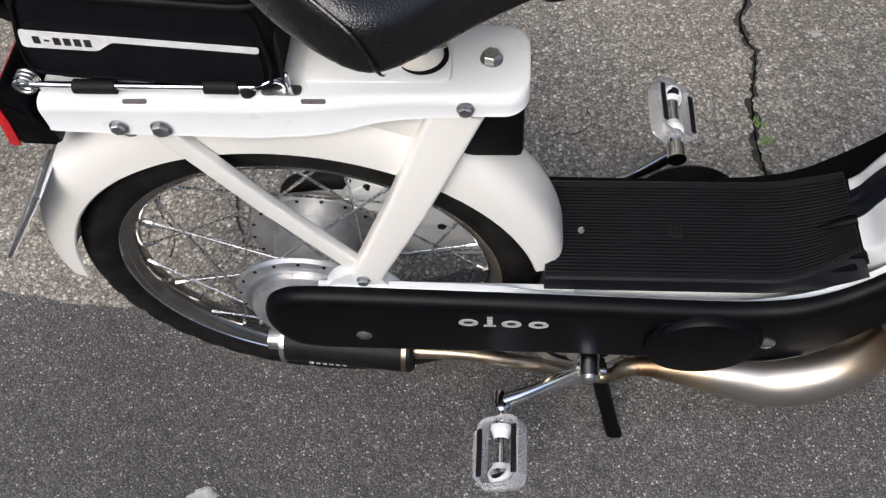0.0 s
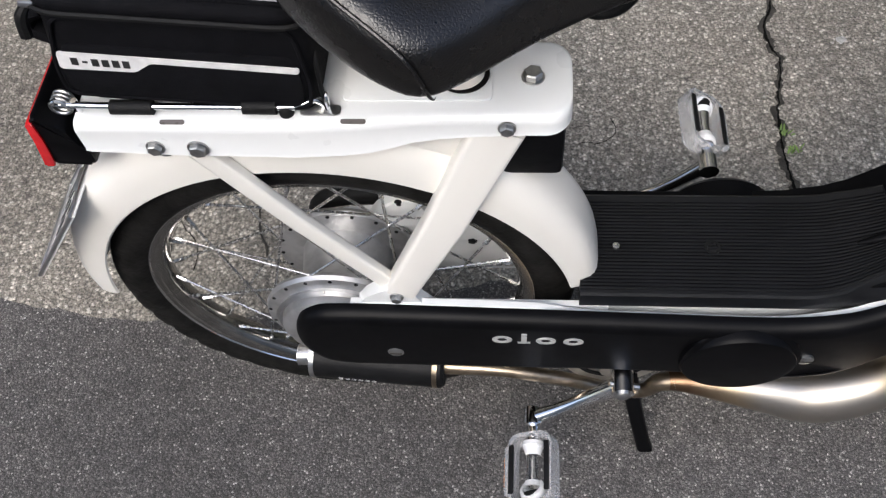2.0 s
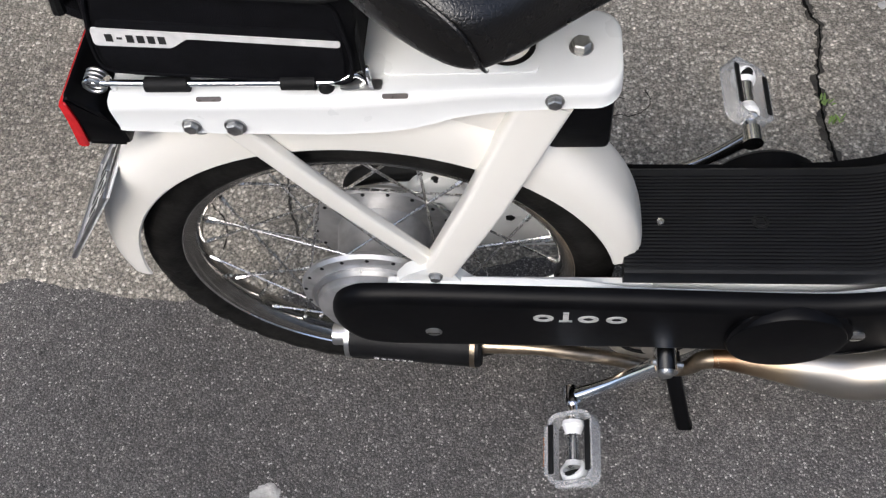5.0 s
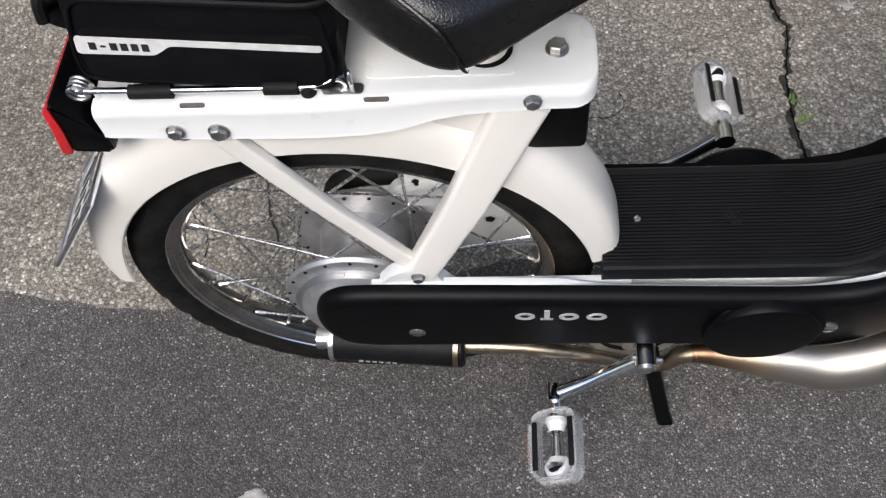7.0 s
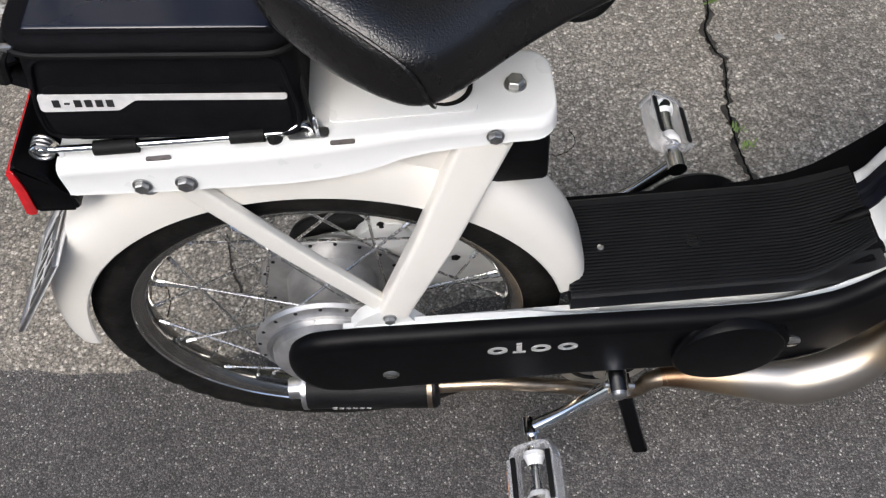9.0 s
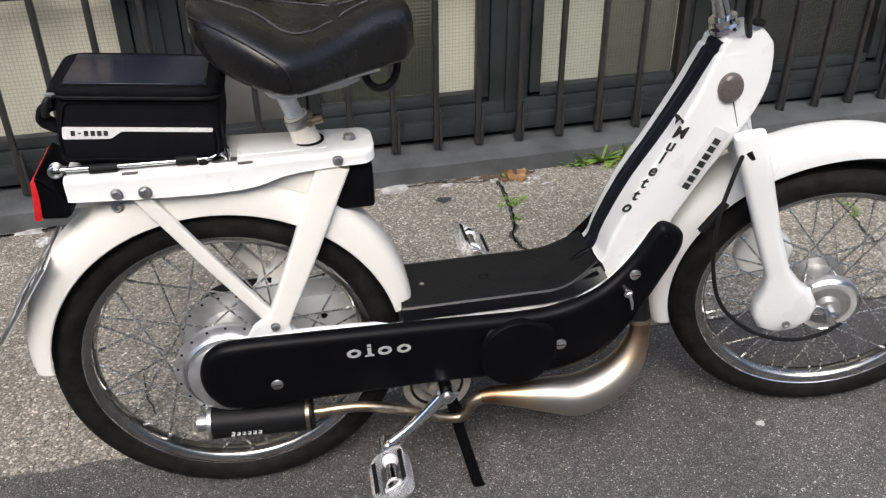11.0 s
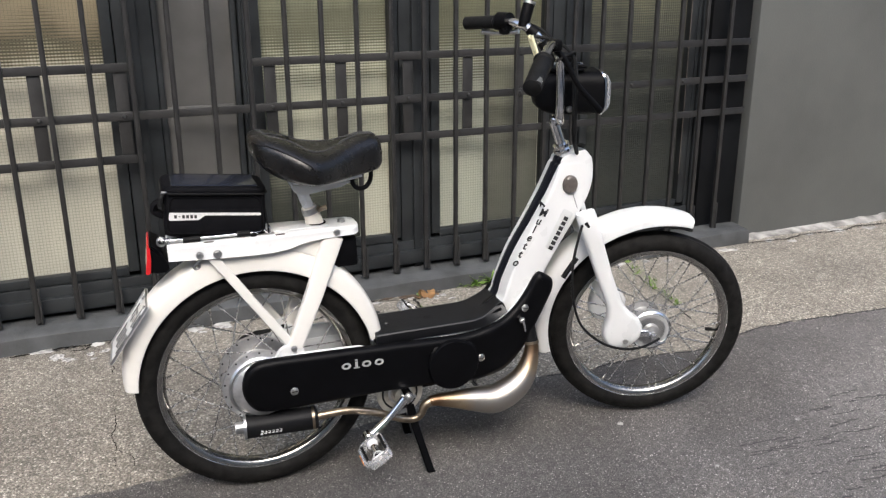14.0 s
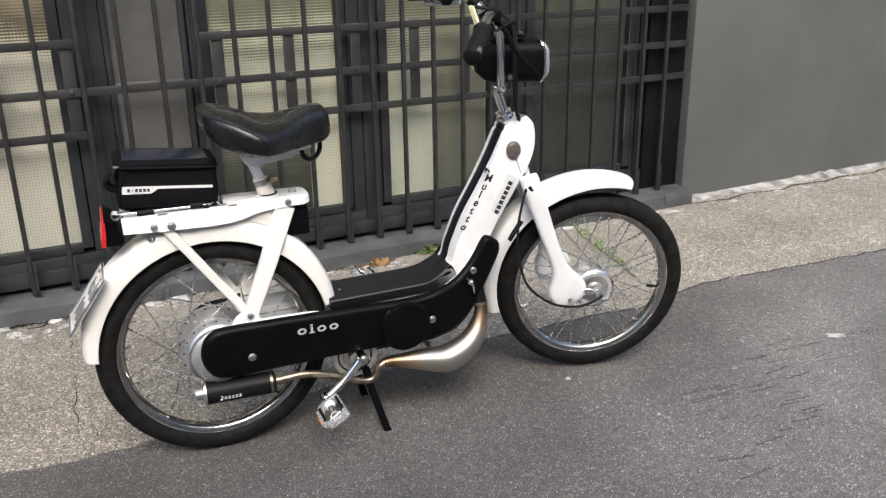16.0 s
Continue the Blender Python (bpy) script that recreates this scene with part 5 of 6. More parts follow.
part("bar_clamp", box(0.322, -0.02, 0.985, 0.04, 0.06, 0.02, 0.006), BLACK, moped, "black instrument clamp on the handlebar")

plate_m = pose(0.352, -0.03, 0.968, 0, 10, -14.5)
clamp = part("clamp_plate", box(0, 0, 0, 0.06, 0.05, 0.006, 0.0015), BLACK, moped, "black clamp plate over the lamp", plate_m)
for x, y in ((-0.012, -0.012), (0.018, 0.0)):
    part("clamp_bolt_head", lathe([(0.0055, 0), (0.0055, 0.004), (0.0035, 0.005), (0, 0.005)], 12), CHROME, clamp, "bright bolt head", plate_m @ pose(x, y, 0.003, 90, 0, 0))

for ob in moped.children:
    if ob not in before:
        ob.matrix_basis = Matrix.Translation((0.011, 0, 0.012)) @ ob.matrix_basis

# --- cables ---
cables = [([(0.3, -0.06, 1.0), (0.335, -0.085, 1.005), (0.336, -0.092, 0.95), (0.338, -0.09, 0.88), (0.356, -0.06, 0.81), (0.385, -0.022, 0.765)], 0.0048),
          ([(0.3, 0.08, 1.04), (0.35, 0.05, 1.03), (0.36, -0.03, 1.005), (0.345, -0.085, 0.97), (0.345, -0.085, 0.89), (0.362, -0.055, 0.81), (0.388, -0.02, 0.765)], 0.0038),
          ([(0.27, 0.15, 1.07), (0.33, 0.11, 1.06), (0.36, 0.05, 1.02), (0.35, 0.0, 0.97)], 0.0032),
          ([(0.28, -0.115, 1.0), (0.31, -0.11, 1.012), (0.345, -0.075, 1.01), (0.36, -0.03, 0.97)], 0.0032),
          ([(0.39, -0.062, 0.61), (0.367, -0.075, 0.56), (0.35, -0.085, 0.5), (0.35, -0.09, 0.42), (0.37, -0.1, 0.345), (0.425, -0.112, 0.292), (0.49, -0.116, 0.266), (0.55, -0.112, 0.262), (0.6, -0.1, 0.27)], 0.0034)]
for pts, r in cables:
    part("cable", tube(pts, r, 8, 8), RUBBER, moped, "black control cable")
part("cable_tie", tube([(0.39, -0.066, 0.603), (0.4, -0.066, 0.59)], 0.008, 8, 1), RUBBER, moped, "black cable boot")
part("frame_tube_end", tube([(0.343, -0.048, 0.458), (0.36, -0.052, 0.485), (0.377, -0.052, 0.507)], 0.0065, 10), RUBBER, moped, "black breather hose")

# ---- luggage bag on the carrier ----
bag = new("luggage_bag")
bag.matrix_world = STAND @ pose(-0.48, 0.019, 0.667, 0, 6, 0) @ Matrix.Diagonal((1.06, 1, 1, 1))
tagged(bag, "black nylon luggage bag with a reflective stripe on the rack", "bag")
secs = []
for z, l, y0, y1 in ((-0.006, 0.185, -0.041, 0.09), (-0.001, 0.198, -0.05, 0.1), (0.03, 0.202, -0.049, 0.102), (0.075, 0.197, -0.0435, 0.098), (0.091, 0.198, -0.041, 0.098)):
    secs.append([Vector((u, (y0 + y1) / 2 + v, z)) for u, v in rrect(l, y1 - y0, 0.016, 5)])
part("bag_body", loft(secs), CLOTH, bag, "black nylon bag body")
secs = []
for z, l, y0, y1 in ((0.086, 0.2, -0.0425, 0.098), (0.0895, 0.206, -0.0475, 0.1), (0.094, 0.206, -0.0485, 0.1), (0.098, 0.204, -0.048, 0.098), (0.1012, 0.2, -0.0455, 0.094), (0.103, 0.192, -0.0425, 0.089)):
    secs.append([Vector((u - 0.002, (y0 + y1) / 2 + v, z)) for u, v in rrect(l, y1 - y0, 0.032, 6)])
lid = part("bag_lid", loft(secs), CLOTH, bag, "black padded bag lid")
part("lid_window", box(-0.002, 0.019, 0.1018, 0.17, 0.114, 0.008, 0.0038, 4), CLEAR, lid, "clear plastic map window")
part("window_edge", merge(box(-0.002, -0.0395, 0.1032, 0.172, 0.004, 0.004, 0.0015), box(-0.002, 0.0775, 0.101, 0.17, 0.006, 0.004, 0.0015), box(-0.0865, 0.022, 0.101, 0.006, 0.102, 0.004, 0.0015), box(0.0825, 0.022, 0.101, 0.006, 0.102, 0.004, 0.0015)), CLOTH, lid, "stitched black binding")
edge = [(u - 0.002, 0.0258 + v, 0.089) for u, v in rrect(0.207, 0.15, 0.03, 6)]
part("zip", tube(edge + edge[:1], 0.0024, 6, 1), RUBBER, lid, "black zip round the lid")
FACE = pose(0, -0.0495, 0.01, -5.5, 0, 0) @ pose(0, 0.0425, -0.01)
part("pocket_panel", prism(soften([(-0.088, 0.004), (-0.09, 0.03), (-0.087, 0.056), (0.085, 0.056), (0.09, 0.03), (0.088, 0.004)], 0.008), -0.034, -0.0455, 0.003), CLOTH, bag, "black front pocket panel", FACE)
frameline = soften([(-0.094, 0.004), (-0.096, 0.03), (-0.087, 0.082), (0.085, 0.082), (0.096, 0.03), (0.094, 0.004)], 0.012)
part("pocket_piping", tube([(x, -0.0445, z) for x, z in frameline + frameline[:1]], 0.0018, 6, 1), CLOTH, bag, "black piping", FACE)
part("stripe", prism(soften([(-0.092, 0.032), (-0.091, 0.049), (0.0885, 0.048), (0.0885, 0.042), (-0.022, 0.043), (-0.035, 0.033)], 0.003), -0.045, -0.0466, 0.0004, 1), REFLECT, bag, "pale reflective stripe", FACE, 20)
for k in range(6):
    part("stripe_mark", box(-0.079 + 0.0077 * k, -0.0468, 0.0405, 0.0052 if k != 1 else 0.004, 0.0006, 0.007 if k != 1 else 0.0018, 0), DECAL, bag, "dark maker's mark bar", FACE, 0)
part("zip_pull", tube([(-0.101, -0.04, 0.088), (-0.106, -0.046, 0.08), (-0.108, -0.047, 0.062)], [0.003, 0.0045, 0.005], 8), RUBBER, bag, "black zip pull")
part("zip_slider", box(-0.1, -0.041, 0.09, 0.012, 0.006, 0.006, 0.002), STEEL, bag, "bright zip slider")
part("side_handle", tube([(-0.1, -0.02, 0.07), (-0.116, -0.018, 0.06), (-0.118, -0.016, 0.045), (-0.1, -0.016, 0.035)], 0.0075, 8, flat=1.7), CLOTH, bag, "black side strap")
for x in (-0.06, 0.055):
    part("bag_strap", box(x, -0.02, -0.005, 0.035, 0.05, 0.008, 0.002), CLOTH, bag, "black strap under the bag")

# ---- ground ----
bm = bmesh.new()
bmesh.ops.create_grid(bm, x_segments=8, y_segments=8, size=400)
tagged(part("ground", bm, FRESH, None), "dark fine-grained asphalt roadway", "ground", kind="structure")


def wav(x, a=1.0):
    return noise.noise(Vector((x * 3.1, 7.7, 0))) * 0.03 * a + noise.noise(Vector((x * 17.0, 1.7, 0))) * 0.012 * a


def seam_y(x):
    knots = ((-12, 0.6), (-1.017, 0.139), (-0.839, 0.095), (-0.602, 0.095), (-0.286, 0.124), (0.03, 0.156), (0.392, 0.222), (0.929, 0.198), (1.077, 0.181), (1.294, 0.231), (1.62, 0.238), (2.065, 0.198), (12, 0.1))
    base = 0.2
    for (x0, y0), (x1, y1) in zip(knots, knots[1:]):
        if x0 <= x <= x1:
            base = y0 + (y1 - y0) * (x - x0) / (x1 - x0)
    return base + wav(x, 0.45) + 0.010 * noise.noise(Vector((x * 21, 1.7, 0))) + 0.007 * noise.noise(Vector((x * 55, 4.1, 0)))


def sill_y(x):
    return 1.024 + noise.noise(Vector((x * 4.0, 3.3, 0))) * 0.01


bm = bmesh.new()
rows = []
n = 1800
for k in range(n + 1):
    x = -12 + 24 * k / n
    rows.append([bm.verts.new((x, seam_y(x), 0.0)), bm.verts.new((x, seam_y(x) + 0.012, 0.0045)), bm.verts.new((x, 0.6, 0.006)), bm.verts.new((x, 1.3, 0.008))])
for a, b in zip(rows, rows[1:]):
    for i in range(3):
        bm.faces.new((a[i], a[i + 1], b[i + 1], b[i]))
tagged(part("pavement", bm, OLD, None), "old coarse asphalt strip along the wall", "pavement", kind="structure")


def ribbon(name, pts, width, z, material, label, jitter=0.35, parent=None):
    line = spline(pts, 16)
    bm = bmesh.new()
    prev = None
    for i, p in enumerate(line):
        a, b = line[max(0, i - 1)], line[min(len(line) - 1, i + 1)]
        d = (b - a).normalized()
        q = Vector((-d.y, d.x))
        fade = 1 if 2 < i < len(line) - 3 else 0.3
        w, v = (max(0.12, 0.55 + jitter * (0.6 * noise.noise(Vector((i * 0.31, side, width * 100))) + 0.7 * noise.noise(Vector((i * 1.37, side, width * 61))) + 0.25)) * width * fade for side in (2.2, 6.4))
        off = q * (noise.noise(Vector((i * 0.23, 9.1, width * 37))) * 1.2 + noise.noise(Vector((i * 1.9, 5.3, width * 37))) * 0.5) * width
        cur = [bm.verts.new((p.x + off.x + q.x * w, p.y + off.y + q.y * w, z)), bm.verts.new((p.x + off.x, p.y + off.y, z + 0.0004)), bm.verts.new((p.x + off.x - q.x * v, p.y + off.y - q.y * v, z))]
        if prev:
            for s in range(2):
                bm.faces.new((prev[s], prev[s + 1], cur[s + 1], cur[s]))
        prev = cur
    return tagged(part(name, bm, material, None), label, "crack", kind="structure")


ribbon("crack", [(0.37, 0.997), (0.343, 0.77), (0.305, 0.649), (0.319, 0.569), (0.293, 0.476), (0.283, 0.386), (0.28, 0.305), (0.277, 0.213)], 0.0072, 0.0079, DIRT, "dirt-filled crack across the old asphalt", 1.3)
ribbon("crack", [(0.369, 0.991), (0.345, 0.77), (0.306, 0.649), (0.318, 0.569), (0.294, 0.476), (0.282, 0.386), (0.281, 0.305), (0.279, 0.223)], 0.0019, 0.0088, GAP, "dark open gap along the dirty crack", 1.7)
ribbon("crack", [(0.17, 1.012), (0.315, 0.981), (0.377, 0.999)], 0.004, 0.0095, DIRT, "thin crack beside the wall", 0.7)
ribbon("crack", [(-0.614, 0.329), (-0.604, 0.253), (-0.583, 0.187)], 0.0025, 0.0072, DIRT, "hairline crack in the asphalt", 0.7)
ribbon("crack", [(-0.737, 0.475), (-0.735, 0.44), (-0.74, 0.39), (-0.75, 0.355), (-0.749, 0.329), (-0.743, 0.3), (-0.742, 0.27)], 0.0013, 0.0072, GAP, "branching crack in the old asphalt", 1.4)
ribbon("crack", [(-0.741, 0.273), (-0.73, 0.254), (-0.716, 0.239), (-0.707, 0.222), (-0.703, 0.197), (-0.707, 0.171)], 0.0009, 0.0072, GAP, "fine branch of the asphalt crack", 1.2)
ribbon("crack", [(-0.743, 0.267), (-0.751, 0.237), (-0.748, 0.199), (-0.76, 0.163)], 0.0006, 0.0072, GAP, "fine branch of the asphalt crack", 1.2)
ribbon("crack", [(-0.725, 0.628), (-0.734, 0.583), (-0.729, 0.54), (-0.738, 0.486)], 0.0005, 0.0076, GAP, "hairline crack in the asphalt", 1.2)
ribbon("crack", [(-0.726, 0.815), (-0.72, 0.788), (-0.728, 0.771), (-0.724, 0.751)], 0.0014, 0.0082, GAP, "short crack in the asphalt", 1.2)
ribbon("crack", [(-1.038, 1.004), (-0.929, 1.008), (-0.884, 1.016), (-0.835, 1.017), (-0.803, 1.006), (-0.772, 1.007), (-0.74, 1.018), (-0.699, 1.022)], 0.0045, 0.0098, GAP, "dark crumbling joint at the foot of the sill", 1.6)
ribbon("crack", [(-0.846, 0.981), (-0.82, 0.974), (-0.794, 0.982), (-0.783, 0.996)], 0.003, 0.0098, GAP, "dark crumbling joint at the foot of the sill", 1.5)
ribbon("crack", [(-0.069, 0.437), (-0.054, 0.441), (-0.036, 0.439)], 0.0009, 0.0076, GAP, "hairline crack in the asphalt", 1.0)
ribbon("crack", [(-0.064, 0.402), (-0.047, 0.405), (-0.032, 0.4), (-0.005, 0.413), (0.005, 0.432), (-0.002, 0.458)], 0.0011, 0.0076, GAP, "hairline crack in the asphalt", 1.0)


ribbon("tar_edge", [(0.5 + 0.06 * k, seam_y(0.5 + 0.06 * k) - 0.004) for k in range(40)], 0.0045, 0.0012, TARSEAM, "dark tar edge along the asphalt joint", 1.3)
ribbon("crack", [(1.366, 1.051), (1.313, 0.9), (1.279, 0.763), (1.259, 0.649), (1.228, 0.492), (1.198, 0.379)], 0.004, 0.0078, DIRT, "weedy crack across the old asphalt", 0.9)
random.seed(8)
for k in range(11):
    x0 = -1.3 + 0.27 * k + random.uniform(-0.05, 0.05)
    ribbon("crack", [(x0 + 0.05 * i, sill_y(x0 + 0.05 * i) - 0.012 - 0.01 * random.random()) for i in range(random.randint(4, 6))], random.uniform(0.004, 0.01), 0.0094, DIRT, "dark crumbling joint at the foot of the sill", 1.3)
SKID = mat("rubber_scuffed_asphalt", (0.075, 0.073, 0.07), 0.85, 0, 0.5, 160, 0.0015, 300)
random.seed(3)
for cx, cy, n, spread in ((0.76, -0.39, 9, 0.06), (1.13, -0.3, 9, 0.07), (1.0, -0.4, 6, 0.06), (1.0, -0.56, 8, 0.09), (1.4, -0.42, 6, 0.15), (0.7, -0.62, 5, 0.1)):
    for k in range(n):
        x, y = random.gauss(cx, spread), random.gauss(cy, spread * 0.5)
        ln = random.uniform(0.04, 0.12)
        lean = random.uniform(-0.25, 0.05)
        ribbon("scuff", [(x, y), (x + ln * 0.5, y + ln * lean * 0.6), (x + ln, y + ln * lean)], random.uniform(0.0014, 0.0036), 0.0012, SKID, "thin dark tyre scuff on the asphalt", 1.3)
ribbon("crack", [(0.06, -0.809), (0.142, -0.793), (0.213, -0.787), (0.242, -0.799), (0.254, -0.78)], 0.0012, 0.0012, SKID, "hairline crack in the roadway", 0.7)


def splat(name, x, y, r, z, material, label, lobes=9, stretch=1.0, turn=0.0):
    bm = bmesh.new()
    vs = []
    for k in range(lobes * 3):
        a = k * math.tau / (lobes * 3)
        q = r * (0.75 + 0.45 * noise.noise(Vector((math.cos(a) * 1.7 + x * 9, math.sin(a) * 1.7, y * 5))))
        vs.append(Vector((q * math.cos(a) * stretch, q * math.sin(a), 0)))
    top = [bm.verts.new((v.x * 0.9, v.y * 0.9, 0.0012)) for v in vs]
    low = [bm.verts.new((v.x, v.y, 0)) for v in vs]
    bm.faces.new(top)
    for i in range(len(vs)):
        j = (i + 1) % len(vs)
        bm.faces.new((low[i], low[j], top[j], top[i]))
    return tagged(part(name, bm, material, None, m=pose(x, y, z, 0, 0, turn)), label, "stain", kind="structure")


for x, y, r, s, tn in ((-0.602, -0.218, 0.026, 1.1, 20), (1.459, -0.283, 0.02, 2, -25), (0.549, -0.127, 0.009, 1.3, 0), (0.44, 0.62, 0.012, 1, 0), (1.021, -0.304, 0.008, 1.4, 0), (0.653, -0.404, 0.006, 1, 0)):
    splat("paint_spot", x, y, r, 0.0006 if y < 0.3 else 0.0085, MORTAR, "pale blotch stuck on the asphalt", 9, s, tn)
CHALK = mat("chalky_mortar", (0.42, 0.41, 0.39), 0.9, 0, 0.7, 90, 0.003, 140)
for x, y, r, sx, tn in ((-0.888, 0.949, 0.034, 1.1, -35), (-0.855, 0.914, 0.02, 1.5, -20), (-0.787, 0.931, 0.02, 0.8, 20), (-0.735, 0.941, 0.014, 2.2, 10), (-0.778, 0.89, 0.01, 1.4, 0), (-0.349, 0.984, 0.02, 2.4, 5), (-0.423, 0.969, 0.014, 1.6, -10)):
    splat("mortar_smear", x, y, r, 0.0088, CHALK, "chalky mortar patch on the old asphalt", 13, sx, tn)
EARTH = mat("brown_crumbled_earth", (0.085, 0.06, 0.04), 0.95, 0, 0.6, 90, 0.004, 200)
for x, y, r, sx, tn in ((0.4, 0.985, 0.03, 1.3, 10), (0.35, 1.0, 0.022, 2.2, 0), (0.45, 1.0, 0.016, 2.0, 15), (0.27, 1.01, 0.012, 3.0, 3)):
    splat("earth_patch", x, y, r, 0.0096, EARTH, "brown crumbled earth at the wall foot", 13, sx, tn)
splat("tar_spot", 0.181, 0.9, 0.021, 0.0086, TARSEAM, "dark oval tar spot on the old asphalt", 9, 1.3, 5)
for x, y, r, sx, tn in ((0.474, 0.965, 0.016, 1.6, 5), (0.44, 0.94, 0.012, 1.3, 30), (0.5, 0.92, 0.01, 1.8, 0), (0.22, 0.985, 0.014, 2.2, 0)):
    splat("mortar_smear", x, y, r, 0.0088, CHALK, "chalky mortar patch on the old asphalt", 13, sx, tn)
random.seed(5)
for k in range(26):
    x = -1.15 + k * 0.17 + random.uniform(-0.06, 0.06)
    if 0.15 < x < 0.75 and k % 3:
        continue
    splat("mortar_smear", x, sill_y(x) - random.uniform(0.015, 0.07), random.uniform(0.012, 0.034), 0.009, MORTAR, "crumbled pale mortar at the wall foot", 7, random.uniform(1.0, 2.4), random.uniform(-15, 15))

# ---- wall, sill, grille, windows ----
WALLH = 6.0
XE = 2.03
tagged(part("wall_east", box((XE + 14) / 2, 1.25, WALLH / 2, 14 - XE, 0.3, WALLH, 0.004), PLASTER, None), "dark grey plastered street wall", "wall", kind="structure")
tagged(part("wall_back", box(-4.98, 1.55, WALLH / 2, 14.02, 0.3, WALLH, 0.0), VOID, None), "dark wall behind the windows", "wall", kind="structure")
tagged(part("wall_upper", box(-4.98, 1.24, 4.4, 14.02, 0.26, 3.2, 0.0), PLASTER, None), "dark grey plastered wall over the windows", "wall", kind="structure")

bm = bmesh.new()
prev = None
for k in range(121):
    x = -8 + 10.03 * k / 120
    yf = sill_y(x)
    h = 0.062 + 0.006 * (x > 1.2) + noise.noise(Vector((x * 6, 0.4, 0))) * 0.006
    cur = [bm.verts.new(p) for p in ((x, yf - 0.004, 0.0), (x, yf, h - 0.006), (x, yf + 0.01, h), (x, 1.12, h + 0.008), (x, 1.4, h + 0.012))]
    if prev:
        for i in range(4):
            bm.faces.new((prev[i], prev[i + 1], cur[i + 1], cur[i]))
    prev = cur
bm.faces.new(prev)
# board added and coloured near-black where the gap by the wall goes dark
tagged(part("window_jamb", box(1.92, 1.215, 1.36, 0.211, 0.14, 2.6, 0.003), VOID, None), "near-black board standing in for the dark gap by the last window", "trim", kind="structure")
sill = tagged(part("sill", bm, SILL, None), "low worn grey sill under the windows", "sill", kind="structure")
part("sill_end", box(1.945, 1.055, 0.036, 0.165, 0.07, 0.072, 0.01, 2), SILL, sill, "chipped concrete end block")
bm = bmesh.new()
prev = None
for k in range(90):
    x = 2.04 + 0.04 * k
    w = 0.008 + 0.026 * abs(noise.noise(Vector((x * 5, 2, 0))))
    h = 0.004 + 0.016 * abs(noise.noise(Vector((x * 13, 5, 0))))
    cur = [bm.verts.new(p) for p in ((x, 1.05 - w, 0.007), (x, 1.05 - w * 0.5, h), (x, 1.085, h + 0.012), (x, 1.12, h + 0.02))]
    if prev:
        for i in range(3):
            bm.faces.new((prev[i], prev[i + 1], cur[i + 1], cur[i]))
    prev = cur
ribbon("crack", [(2.02 + 0.11 * k, 1.015 - 0.012 * (k % 3)) for k in range(30)], 0.006, 0.011, DIRT, "dark broken gap at the wall foot", 1.2)
tagged(part("wall_foot", bm, FILLET, None), "crumbling mortar fillet at the wall foot", "trim", kind="structure")

# unseen wall, added to bounce light onto the front and block the low sky
tagged(part("wall_opposite", box(0, -8.2, 3.25, 60, 0.4, 6.5, 0.0), BOUNCEWALL, None), "unseen pale wall added across the street to bounce light", "wall", kind="structure")

# windows and panels behind the grille
YG = 1.195
FZ0, FZ1 = 0.195, 2.62


def window(name, x0, x1, glass, label):
    w = new(name)
    tagged(w, label, "window", kind="structure")
    for x in (x0, x1):
        part("window_frame", box(x, YG - 0.005, (FZ0 + FZ1) / 2, 0.035, 0.05, FZ1 - FZ0, 0.003), FRAMEDARK, w)
    for z in (FZ0, FZ1):
        part("window_frame", box((x0 + x1) / 2, YG - 0.003, z, x1 - x0 - 0.036, 0.044, 0.03, 0.002), FRAMEDARK, w)
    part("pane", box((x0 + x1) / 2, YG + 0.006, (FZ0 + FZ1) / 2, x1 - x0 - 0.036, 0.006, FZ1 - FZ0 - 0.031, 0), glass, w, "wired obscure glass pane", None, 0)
    return w


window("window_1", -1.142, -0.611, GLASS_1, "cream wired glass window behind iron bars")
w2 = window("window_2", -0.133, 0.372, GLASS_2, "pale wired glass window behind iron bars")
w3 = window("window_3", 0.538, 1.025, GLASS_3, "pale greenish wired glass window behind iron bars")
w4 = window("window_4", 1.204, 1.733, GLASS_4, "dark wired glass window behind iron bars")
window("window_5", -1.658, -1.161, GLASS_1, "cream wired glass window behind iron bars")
# thin sheets over the panes, with darkness and reflection painted in
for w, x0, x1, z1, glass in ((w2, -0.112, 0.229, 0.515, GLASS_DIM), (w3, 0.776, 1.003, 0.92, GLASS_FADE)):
    part("pane", box((x0 + x1) / 2, YG + 0.0015, (0.213 + z1) / 2, x1 - x0, 0.0015, z1 - 0.213, 0), glass, w, "dim rippled sheet painting the view in the pane", None, 0)
part("frame_edge", box(1.714, YG - 0.031, 1.43, 0.003, 0.004, 2.2, 0.001), BROWNPLUG, w4, "thin pale edge strip on the window frame")
for name, x0, x1, y, m in (("mullion_1", -0.59, -0.468, 1.19, FRAMEDARK), ("mullion_2", -0.185, -0.154, 1.19, FRAMEDARK), ("mullion_3", 0.394, 0.517, 1.185, FRAMEDARK), ("mullion_4", 1.048, 1.182, 1.185, FRAMEDARK), ("mullion_5", 1.756, 1.813, 1.185, FRAMEDARK)):
    mm = tagged(part(name, box((x0 + x1) / 2, y + 0.02, 1.36, x1 - x0, 0.07, 2.6, 0.004), m, None), "dark blue-grey painted window post", "trim", kind="structure")
    part("mullion_bead", box((x0 + x1) / 2, y - 0.022, 1.36, min(0.03, (x1 - x0) * 0.4), 0.016, 2.6, 0.004), m, mm)
